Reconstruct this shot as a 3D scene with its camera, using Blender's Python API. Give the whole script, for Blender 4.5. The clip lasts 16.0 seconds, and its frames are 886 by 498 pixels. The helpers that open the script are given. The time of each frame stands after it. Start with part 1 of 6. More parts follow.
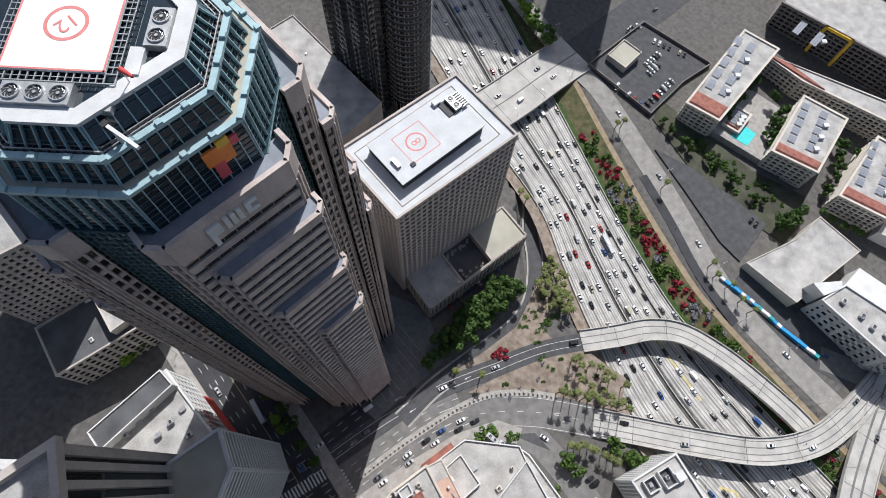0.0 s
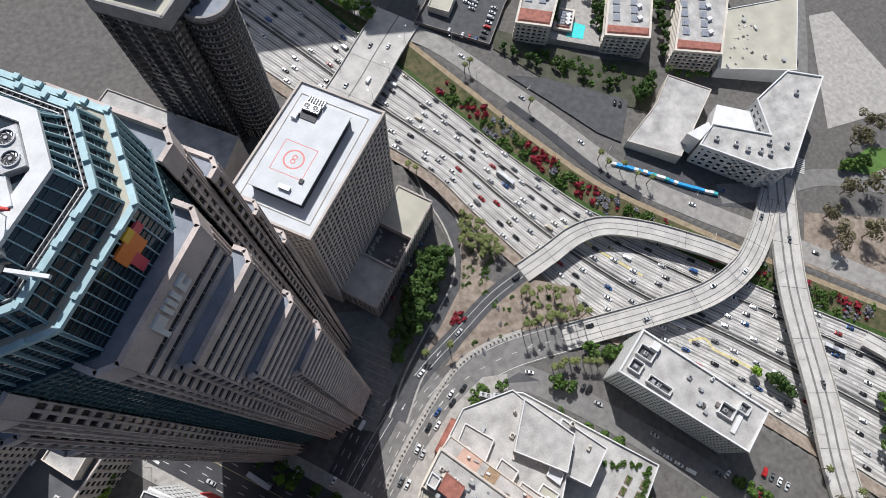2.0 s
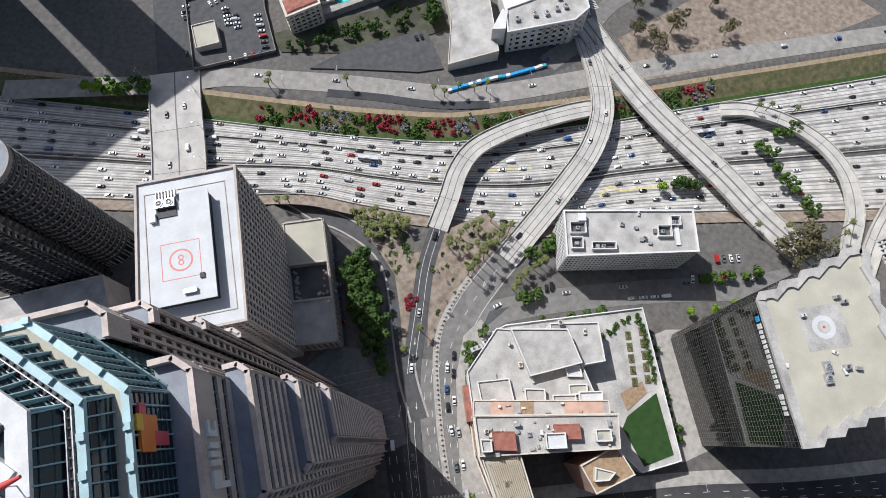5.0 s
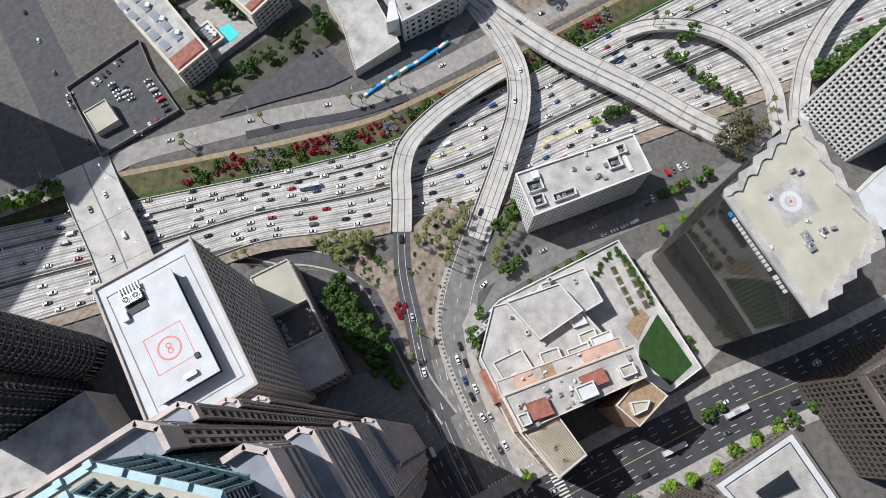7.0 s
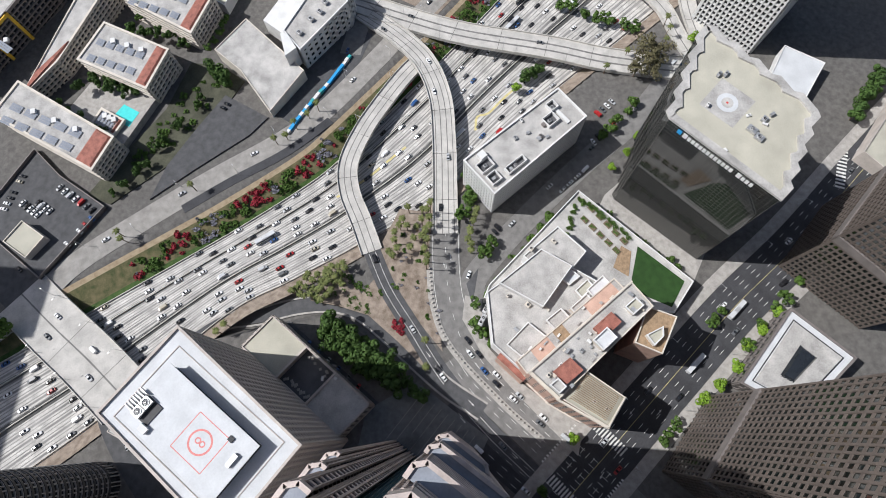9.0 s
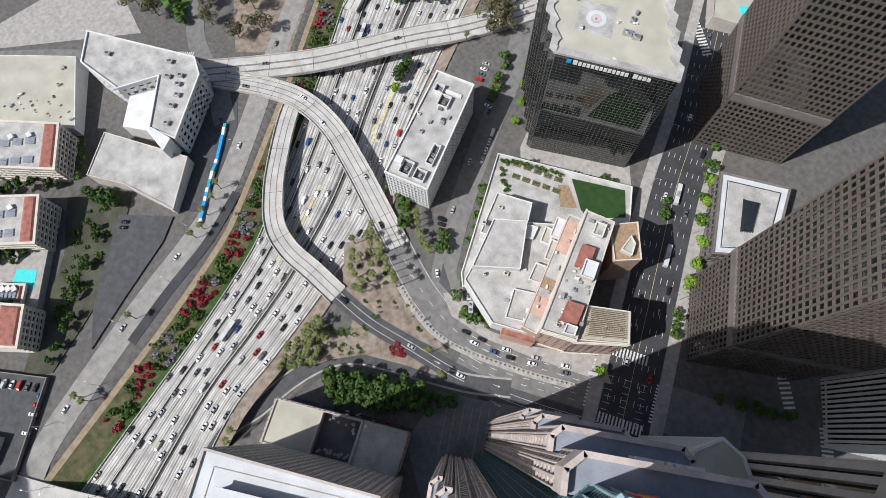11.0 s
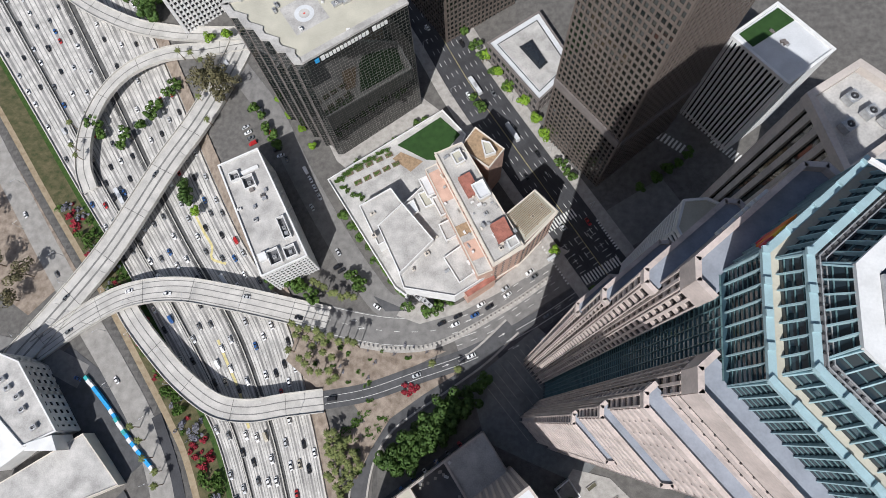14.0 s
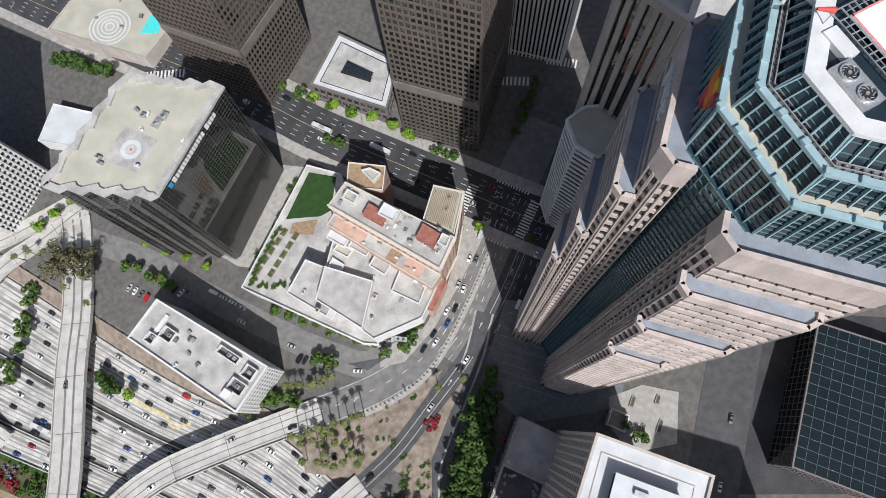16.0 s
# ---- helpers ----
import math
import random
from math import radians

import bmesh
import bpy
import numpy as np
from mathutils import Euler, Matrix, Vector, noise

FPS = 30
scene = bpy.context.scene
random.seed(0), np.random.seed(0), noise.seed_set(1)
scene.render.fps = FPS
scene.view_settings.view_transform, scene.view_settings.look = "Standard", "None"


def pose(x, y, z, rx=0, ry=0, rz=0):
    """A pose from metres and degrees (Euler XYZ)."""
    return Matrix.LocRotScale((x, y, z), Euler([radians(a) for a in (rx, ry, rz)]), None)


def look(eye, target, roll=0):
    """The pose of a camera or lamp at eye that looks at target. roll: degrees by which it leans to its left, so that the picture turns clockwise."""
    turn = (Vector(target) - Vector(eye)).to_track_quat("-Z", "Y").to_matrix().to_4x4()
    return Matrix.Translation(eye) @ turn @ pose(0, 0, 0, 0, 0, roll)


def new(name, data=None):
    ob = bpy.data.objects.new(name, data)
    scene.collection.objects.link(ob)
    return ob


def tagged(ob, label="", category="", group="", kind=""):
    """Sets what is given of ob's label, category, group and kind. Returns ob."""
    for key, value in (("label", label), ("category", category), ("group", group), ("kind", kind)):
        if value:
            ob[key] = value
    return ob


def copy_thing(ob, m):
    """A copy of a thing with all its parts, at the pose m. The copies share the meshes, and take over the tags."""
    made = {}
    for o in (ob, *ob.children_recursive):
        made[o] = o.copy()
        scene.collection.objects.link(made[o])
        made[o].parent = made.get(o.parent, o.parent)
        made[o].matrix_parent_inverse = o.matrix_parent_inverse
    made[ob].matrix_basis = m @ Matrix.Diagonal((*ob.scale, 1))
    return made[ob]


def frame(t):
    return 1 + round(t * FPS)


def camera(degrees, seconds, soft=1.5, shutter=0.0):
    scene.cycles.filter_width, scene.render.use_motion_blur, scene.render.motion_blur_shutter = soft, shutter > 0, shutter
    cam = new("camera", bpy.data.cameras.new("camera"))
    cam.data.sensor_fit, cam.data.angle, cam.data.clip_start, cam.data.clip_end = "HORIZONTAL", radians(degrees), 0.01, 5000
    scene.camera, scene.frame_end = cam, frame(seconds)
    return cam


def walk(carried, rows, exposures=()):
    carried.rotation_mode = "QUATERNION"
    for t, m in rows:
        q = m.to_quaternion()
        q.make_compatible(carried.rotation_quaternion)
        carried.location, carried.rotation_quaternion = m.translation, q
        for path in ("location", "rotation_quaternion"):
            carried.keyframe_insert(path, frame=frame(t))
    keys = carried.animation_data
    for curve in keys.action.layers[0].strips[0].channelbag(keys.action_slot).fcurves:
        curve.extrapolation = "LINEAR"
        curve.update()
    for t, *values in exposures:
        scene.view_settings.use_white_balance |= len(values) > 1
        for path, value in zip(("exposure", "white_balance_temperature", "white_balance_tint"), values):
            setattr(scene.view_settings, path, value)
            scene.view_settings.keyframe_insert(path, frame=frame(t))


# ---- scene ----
cam = camera(74.0, 16.0, soft=0.9)
PATH = [
    (0, (-0.251, 4.482, 286.847), (0.013, 5.208, 285.002), 20.6),
    (0.5, (-2.378, 4.297, 286.914), (-2.038, 5.005, 285.074), 19.3),
    (1, (-4.065, 4.241, 287.04), (-3.646, 4.922, 285.207), 18.4),
    (1.5, (-5.081, 4.395, 287.197), (-4.594, 5.037, 285.366), 17.2),
    (2, (-5.855, 4.896, 287.255), (-5.31, 5.496, 285.427), 16.2),
    (2.5, (-7.076, 5.747, 287.295), (-6.48, 6.297, 285.467), 15.0),
    (3, (-8.697, 7.018, 287.25), (-8.055, 7.515, 285.423), 13.8),
    (3.5, (-10.389, 8.73, 287.157), (-9.71, 9.172, 285.328), 12.2),
    (4, (-11.971, 10.935, 287.108), (-11.261, 11.323, 285.279), 10.5),
    (6.5, (-15.18, 24.087, 285.639), (-14.407, 24.245, 283.801), 1.5),
    (7, (-15.642, 27.2, 285.592), (-14.863, 27.317, 283.754), -0.4),
    (7.5, (-15.922, 30.855, 285.617), (-15.137, 30.927, 283.779), -2.0),
    (8, (-15.915, 34.946, 285.557), (-15.129, 34.972, 283.718), -3.5),
    (8.5, (-15.589, 39.432, 285.509), (-14.805, 39.407, 283.669), -4.8),
    (9, (-14.717, 44.131, 285.533), (-13.941, 44.052, 283.691), -6.1),
    (11.5, (-6.709, 67.552, 287.053), (-6.068, 67.154, 285.201), -14.8),
    (12, (-4.148, 70.931, 287.113), (-3.56, 70.48, 285.255), -17.4),
    (12.5, (-0.862, 72.902, 287.147), (-0.338, 72.405, 285.282), -20.1),
    (13, (2.534, 74.19, 287.319), (2.989, 73.661, 285.444), -22.8),
    (13.5, (6.26, 74.977, 287.551), (6.64, 74.431, 285.666), -25.1),
    (14, (10.171, 75.19, 287.769), (10.473, 74.634, 285.872), -27.1),
    (14.5, (14.001, 74.953, 287.959), (14.224, 74.397, 286.05), -28.7),
    (15, (17.548, 74.057, 288.211), (17.695, 73.513, 286.292), -30.2),
    (15.5, (20.785, 72.541, 288.401), (20.854, 72.007, 286.474), -30.8),
    (16, (23.956, 70.623, 288.56), (23.935, 70.094, 286.632), -29.6),
]
LEAN = radians(6.0)                                        # the slope of the whole place
walk(cam, [(t, Matrix.Rotation(LEAN, 4, "Y") @ look(eye, target, roll)) for t, eye, target, roll in PATH], [(0, 0.0, 6150, 10), (16, 0.0, 6150, 10)])

# ---- light ----
SUN_EL, SUN_AZ = 48.6, math.atan2(0.633, 0.188)      # the way to the sun lies near +y
world = bpy.data.worlds.new("sky")
scene.world = world
world.use_nodes = True
wn = world.node_tree
sky = wn.nodes.new("ShaderNodeTexSky")
sky.sky_type, sky.sun_disc = "NISHITA", False
sky.sun_elevation = radians(SUN_EL)
sky.sun_rotation = math.pi / 2 - SUN_AZ
sky.dust_density = 2.5
wn.links.new(sky.outputs[0], wn.nodes["Background"].inputs[0])
wn.nodes["Background"].inputs[1].default_value = 0.08
sun_data = bpy.data.lights.new("sun", "SUN")
sun_data.energy, sun_data.angle, sun_data.color = 5.0, radians(0.53), (1.0, 0.97, 0.93)
sun = new("sun", sun_data)
ce = math.cos(radians(SUN_EL))
sun.matrix_world = look((0, 0, 400), (-math.cos(SUN_AZ) * ce, -math.sin(SUN_AZ) * ce, 400 - math.sin(radians(SUN_EL))))
scene.view_settings.exposure = 0.0


# ---- materials ----
def mat(name, base, rough=0.8, metal=0.0, vary=0.25, scale=0.3, fine=6.0, bump=0.1, second=None, per_object=0.0, spec=0.4, streak=None):
    """A surface with two scales of tone: broad stains and fine grain."""
    m = bpy.data.materials.new(name)
    m.use_nodes = True
    n, l = m.node_tree.nodes, m.node_tree.links
    b = n["Principled BSDF"]
    b.inputs["Roughness"].default_value, b.inputs["Metallic"].default_value = rough, metal
    b.inputs["Specular IOR Level"].default_value = spec
    co = n.new("ShaderNodeTexCoord")
    src = co.outputs["Object"]
    if streak:
        mp = n.new("ShaderNodeMapping")
        mp.inputs["Scale"].default_value = streak
        l.new(src, mp.inputs[0])
        src = mp.outputs[0]
    big, small = n.new("ShaderNodeTexNoise"), n.new("ShaderNodeTexNoise")
    for t, sc in ((big, scale), (small, fine)):
        t.inputs["Scale"].default_value, t.inputs["Detail"].default_value = sc, 5.0
    l.new(src, big.inputs["Vector"]), l.new(co.outputs["Object"], small.inputs["Vector"])
    add = n.new("ShaderNodeMath")
    add.operation = "MULTIPLY_ADD"
    add.inputs[1].default_value = 0.45
    l.new(small.outputs[0], add.inputs[0]), l.new(big.outputs[0], add.inputs[2])
    ramp = n.new("ShaderNodeValToRGB")
    lo, hi = ramp.color_ramp.elements
    lo.position, hi.position = 0.5, 0.95
    c2 = second or tuple(min(1.0, c * (1 + vary)) for c in base)
    c1 = base if second else tuple(c * (1 - vary) for c in base)
    lo.color, hi.color = (*c1, 1), (*c2, 1)
    l.new(add.outputs[0], ramp.inputs[0])
    col = ramp.outputs[0]
    if per_object:
        oi, hs, mr = n.new("ShaderNodeObjectInfo"), n.new("ShaderNodeHueSaturation"), n.new("ShaderNodeMapRange")
        mr.inputs["To Min"].default_value, mr.inputs["To Max"].default_value = 1 - per_object, 1 + per_object
        l.new(oi.outputs["Random"], mr.inputs["Value"]), l.new(mr.outputs[0], hs.inputs["Value"]), l.new(col, hs.inputs["Color"])
        col = hs.outputs[0]
    l.new(col, b.inputs["Base Color"])
    if bump:
        bp = n.new("ShaderNodeBump")
        bp.inputs["Strength"].default_value, bp.inputs["Distance"].default_value = bump, 0.1
        l.new(small.outputs[0], bp.inputs["Height"]), l.new(bp.outputs[0], b.inputs["Normal"])
    return m


M = {}
M["ground"] = mat("city_ground", (0.115, 0.108, 0.10), 0.9, vary=0.28, scale=0.35, fine=2.5)
M["asphalt"] = mat("asphalt", (0.075, 0.075, 0.078), 0.9, vary=0.24, scale=0.3, fine=3.0)
M["asphalt_old"] = mat("worn_asphalt", (0.175, 0.168, 0.16), 0.9, vary=0.22, scale=0.3, fine=3.0)
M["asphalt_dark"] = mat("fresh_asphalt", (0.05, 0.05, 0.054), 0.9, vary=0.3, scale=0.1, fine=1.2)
M["road_pale"] = mat("sun_bleached_asphalt", (0.27, 0.255, 0.235), 0.9, vary=0.22, scale=0.25, fine=2.5)
M["concrete"] = mat("freeway_concrete", (0.47, 0.45, 0.42), 0.85, vary=0.3, scale=0.15, fine=1.2)
M["deck"] = mat("bridge_concrete", (0.45, 0.43, 0.40), 0.85, vary=0.2, scale=0.15, fine=1.5)
M["pave"] = mat("sidewalk_concrete", (0.34, 0.32, 0.295), 0.85, vary=0.22, scale=0.35, fine=3.0)
M["barrier"] = mat("barrier_concrete", (0.45, 0.43, 0.39), 0.85, vary=0.2, scale=0.5)
M["stain"] = mat("oil_darkened_concrete", (0.24, 0.23, 0.22), 0.9, vary=0.35, scale=0.1)
M["median"] = mat("median_asphalt", (0.085, 0.083, 0.08), 0.9, vary=0.4, scale=0.2)
M["paint"] = mat("road_paint", (0.62, 0.61, 0.58), 0.7, vary=0.15, scale=0.6)
M["paint_y"] = mat("faded_yellow_paint", (0.55, 0.47, 0.22), 0.7, vary=0.2, scale=0.6)
M["dirt"] = mat("dry_earth", (0.15, 0.115, 0.088), 0.95, scale=0.3, fine=2.5, second=(0.32, 0.265, 0.215), bump=0.4)
M["straw"] = mat("dry_grass", (0.25, 0.185, 0.115), 0.95, scale=0.4, fine=3.0, second=(0.38, 0.31, 0.21), bump=0.4)
M["slope"] = mat("planted_slope", (0.055, 0.07, 0.025), 0.95, scale=0.3, fine=2.0, second=(0.17, 0.14, 0.075), bump=0.5)
M["hill"] = mat("shaded_scrub", (0.06, 0.065, 0.04), 0.95, scale=0.12, fine=1.5, second=(0.16, 0.13, 0.09), bump=0.5)
M["lawn"] = mat("mown_lawn", (0.085, 0.155, 0.035), 0.95, vary=0.2, scale=0.2, fine=4.0, bump=0.3)
M["turf"] = mat("dark_turf", (0.022, 0.058, 0.012), 0.95, vary=0.2, scale=0.3, fine=5.0, bump=0.3)
M["roof_pale"] = mat("pale_roof_coating", (0.60, 0.60, 0.59), 0.7, vary=0.12, scale=0.4, fine=3.0)
M["pad_white"] = mat("white_deck_paint", (0.80, 0.79, 0.79), 0.6, vary=0.05, scale=0.4, fine=3.0)
# roof membrane with the bluish tint of skylit shade put into its colour
M["roof_shade_blue"] = mat("blue_grey_roof_membrane", (0.25, 0.27, 0.31), 0.8, vary=0.15, scale=0.4, fine=2.5)
M["black_granite"] = mat("black_granite", (0.035, 0.034, 0.035), 0.5, vary=0.2, scale=0.3)
M["frame_stone"] = mat("grey_window_stone", (0.27, 0.255, 0.245), 0.75, vary=0.2, scale=0.3, fine=2.0)
M["plaza"] = mat("dark_plaza_paving", (0.15, 0.155, 0.155), 0.8, vary=0.2, scale=0.4, fine=3.0)
M["roof_white"] = mat("white_roof_membrane", (0.54, 0.55, 0.56), 0.7, vary=0.1, scale=0.15, fine=1.5)
M["roof_grey"] = mat("grey_roof_membrane", (0.40, 0.385, 0.365), 0.85, vary=0.3, scale=0.15, fine=1.5)
M["scrub"] = mat("dark_scrub_ground", (0.065, 0.066, 0.045), 0.95, vary=0.4, scale=0.12, fine=0.9)
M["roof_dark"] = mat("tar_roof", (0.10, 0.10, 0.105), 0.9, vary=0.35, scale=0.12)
M["roof_tan"] = mat("tan_gravel_roof", (0.42, 0.40, 0.33), 0.9, vary=0.15, scale=0.1, fine=2.0)
M["roof_red"] = mat("clay_tile_roof", (0.30, 0.12, 0.09), 0.85, vary=0.3, scale=0.4, fine=2.5)
M["stone"] = mat("beige_precast", (0.46, 0.41, 0.37), 0.8, vary=0.15, scale=0.15, fine=1.2)
M["granite"] = mat("pink_granite", (0.47, 0.40, 0.365), 0.55, vary=0.22, scale=0.35, fine=2.0, streak=(1, 1, 0.25))
M["white_wall"] = mat("white_stucco", (0.64, 0.635, 0.62), 0.8, vary=0.1, scale=0.2)
M["cream"] = mat("cream_stucco", (0.58, 0.53, 0.46), 0.85, vary=0.12, scale=0.2)
M["brick"] = mat("salmon_brick", (0.50, 0.335, 0.265), 0.85, vary=0.15, scale=0.25, fine=3.0)
M["bronze"] = mat("dark_bronze_panel", (0.14, 0.115, 0.10), 0.5, metal=0.2, vary=0.25, scale=0.1)
M["dark_stone"] = mat("dark_grey_granite", (0.17, 0.15, 0.14), 0.6, vary=0.2, scale=0.2)
M["teal"] = mat("verdigris_metal", (0.34, 0.47, 0.50), 0.5, metal=0.2, vary=0.12, scale=0.5)
M["teal_dark"] = mat("dark_green_metal", (0.10, 0.17, 0.18), 0.5, metal=0.2, vary=0.2, scale=0.5)
M["rose"] = mat("rose_panel", (0.70, 0.10, 0.12), 0.5, vary=0.05)
M["steel"] = mat("galvanised_steel", (0.5, 0.5, 0.5), 0.45, metal=0.6, vary=0.2, scale=1.0)
M["dark"] = mat("dark_metal", (0.03, 0.03, 0.033), 0.6, vary=0.3, scale=1.0)
M["red"] = mat("red_paint", (0.55, 0.07, 0.06), 0.7, vary=0.1)
M["pink"] = mat("faded_red_paint", (0.62, 0.22, 0.20), 0.7, vary=0.15, scale=1.0)
M["orange"] = mat("orange_panel", (0.85, 0.24, 0.04), 0.5, vary=0.05)
M["amber"] = mat("amber_panel", (0.85, 0.5, 0.05), 0.5, vary=0.05)
M["yellow"] = mat("yellow_panel", (0.75, 0.48, 0.05), 0.7, vary=0.1)
M["trunk"] = mat("palm_bark", (0.16, 0.12, 0.085), 0.95, vary=0.3, scale=2.0)
M["bus_blue"] = mat("blue_tarpaulin", (0.03, 0.30, 0.62), 0.6, vary=0.2, scale=1.0)
M["bus_teal"] = mat("teal_paint", (0.05, 0.35, 0.36), 0.5, vary=0.2)
M["panel"] = mat("solar_panel_glass", (0.30, 0.32, 0.36), 0.3, vary=0.15, scale=2.0)
M["pool"] = mat("pool_water", (0.09, 0.62, 0.60), 0.08, vary=0.08, scale=0.6, bump=0.15)
M["wood"] = mat("weathered_timber", (0.30, 0.21, 0.13), 0.85, vary=0.25, scale=0.8)


def glass(name, tint, rough=0.08, spec=0.8, grime=0.3):
    m = mat(name, tint, rough, vary=grime, scale=0.06, fine=0.5, bump=0.03, spec=spec)
    return m


M["glass"] = glass("dark_window_glass", (0.02, 0.023, 0.027))
M["glass_blue"] = glass("blue_grey_curtain_glass", (0.035, 0.066, 0.085), 0.08)
M["glass_bay"] = glass("brown_window_glass", (0.022, 0.019, 0.018), 0.07)
M["glass_crown"] = glass("dark_crown_glass", (0.016, 0.026, 0.034), 0.06)
M["glass_black"] = glass("black_mirror_glass", (0.008, 0.012, 0.011), 0.04, 1.0)
M["car_glass"] = glass("car_window", (0.012, 0.014, 0.016), 0.1)
M["tyre"] = mat("tyre_rubber", (0.02, 0.02, 0.02), 0.9)


def leaves(name, a, b):
    return mat(name, a, 0.7, scale=0.5, fine=2.0, second=b, bump=0.2, spec=0.2, per_object=0.12)


M["leaf"] = leaves("broad_leaf", (0.05, 0.095, 0.02), (0.10, 0.17, 0.035))
M["leaf_dark"] = leaves("dark_leaf", (0.035, 0.07, 0.018), (0.075, 0.13, 0.03))
M["leaf_bright"] = leaves("bright_leaf", (0.13, 0.24, 0.02), (0.22, 0.34, 0.04))
M["leaf_grey"] = leaves("eucalyptus_leaf", (0.09, 0.085, 0.045), (0.17, 0.15, 0.08))
M["palm"] = leaves("palm_frond", (0.07, 0.095, 0.03), (0.16, 0.17, 0.06))
M["flower"] = leaves("bougainvillea", (0.20, 0.02, 0.03), (0.42, 0.05, 0.07))
M["lavender"] = leaves("lavender_bush", (0.16, 0.16, 0.17), (0.32, 0.31, 0.36))


# ---- mesh tools ----
class Geo:
    """Collects boxes, prisms and ribbons into one mesh."""

    def __init__(self):
        self.v, self.f = [], []

    def add(self, verts, faces):
        k = len(self.v)
        self.v += [tuple(p) for p in verts]
        self.f += [tuple(i + k for i in f) for f in faces]
        return self

    def prism(self, poly, z0, z1, top=None):
        poly = ccw(poly)
        top = ccw(top) if top else poly
        n = len(poly)
        v = [(x, y, z0) for x, y in poly] + [(x, y, z1) for x, y in top]
        f = [tuple(range(n, 2 * n)), tuple(range(n - 1, -1, -1))] + [(i, (i + 1) % n, n + (i + 1) % n, n + i) for i in range(n)]
        return self.add(v, f)

    def box(self, m, x0, x1, y0, y1, z0, z1):
        v = [m @ Vector((x, y, z)) for z in (z0, z1) for x, y in ((x0, y0), (x1, y0), (x1, y1), (x0, y1))]
        return self.add(v, [(3, 2, 1, 0), (4, 5, 6, 7), (0, 1, 5, 4), (1, 2, 6, 5), (2, 3, 7, 6), (3, 0, 4, 7)])

    def cyl(self, m, r0, r1, z0, z1, n=12):
        v = [m @ Vector((r * math.cos(2 * math.pi * i / n), r * math.sin(2 * math.pi * i / n), z)) for r, z in ((r0, z0), (r1, z1)) for i in range(n)]
        return self.add(v, [tuple(range(n, 2 * n)), tuple(range(n - 1, -1, -1))] + [(i, (i + 1) % n, n + (i + 1) % n, n + i) for i in range(n)])

    def ring(self, m, r0, r1, z0, z1, n=36, a0=0.0, a1=2 * math.pi):
        v, f = [], []
        for i in range(n + 1):
            a = a0 + (a1 - a0) * i / n
            v += [m @ Vector((r * math.cos(a), r * math.sin(a), z)) for r, z in ((r0, z0), (r1, z0), (r1, z1), (r0, z1))]
        for i in range(n):
            f += [(4 * i + j, 4 * i + 4 + j, 4 * i + 4 + (j + 1) % 4, 4 * i + (j + 1) % 4) for j in range(4)]
        return self.add(v, [tuple(reversed(q)) for q in f])

    def strip(self, left, right):
        """A sheet between two lines of 3D points, facing up where left is on the left hand."""
        n = len(left)
        v = [tuple(p) for p in left] + [tuple(p) for p in right]
        return self.add(v, [(n + i, n + i + 1, i + 1, i) for i in range(n - 1)])

    def mesh(self, name):
        me = bpy.data.meshes.new(name)
        me.from_pydata(self.v, [], self.f)
        me.update()
        return me


def ccw(poly):
    area = sum(a[0] * b[1] - b[0] * a[1] for a, b in zip(poly, list(poly[1:]) + [poly[0]]))
    return list(poly) if area > 0 else list(reversed(poly))


def part(name, geo, material, parent=None, label=""):
    me = geo.mesh(name) if isinstance(geo, Geo) else geo
    if not me.materials:
        me.materials.append(M[material])
    ob = new(name, me)
    if parent is not None:
        ob.parent = parent
    if label:
        ob["label"] = label
    return ob


def thing(name, label, category, group="", kind="", at=(0, 0, 0)):
    ob = tagged(new(name), label, category, group, kind)
    ob.location = at
    return ob


def setting(name, geo, material, label=""):
    return tagged(part(name, geo, material), label or M[material].name.replace("_", " ") + " surface of the city setting", "ground", kind="structure")


def smooth(points, step=4.0):
    """A Catmull-Rom line through the points, evenly cut."""
    p = [Vector(q) for q in points]
    p = [p[0] * 2 - p[1]] + p + [p[-1] * 2 - p[-2]]
    out = []
    for a, b, c, d in zip(p, p[1:], p[2:], p[3:]):
        n = max(1, int((c - b).length / step))
        for i in range(n):
            t = i / n
            out.append(0.5 * ((2 * b) + (c - a) * t + (2 * a - 5 * b + 4 * c - d) * t * t + (3 * b - a - 3 * c + d) * t ** 3))
    out.append(p[-2])
    return out


def sides(line, d0, d1):
    """Lines at d0 and d1 to the left of a line."""
    res = ([], [])
    for i, q in enumerate(line):
        t = (line[min(i + 1, len(line) - 1)] - line[max(i - 1, 0)])
        nrm = Vector((-t.y, t.x, 0)).normalized() if t.length else Vector((0, 1, 0))
        for k, d in enumerate((d0, d1)):
            res[k].append(q + nrm * d)
    return res


def lerp(a, b, t):
    return (a[0] + (b[0] - a[0]) * t, a[1] + (b[1] - a[1]) * t)


def frame_on(p0, p1, z=0.0):
    """Axes on a wall from p0 to p1: x along it, y inwards (walls run counter-clockwise)."""
    d = Vector((p1[0] - p0[0], p1[1] - p0[1], 0))
    a = math.atan2(d.y, d.x)
    return Matrix.Translation((p0[0], p0[1], z)) @ Matrix.Rotation(a, 4, "Z"), d.length


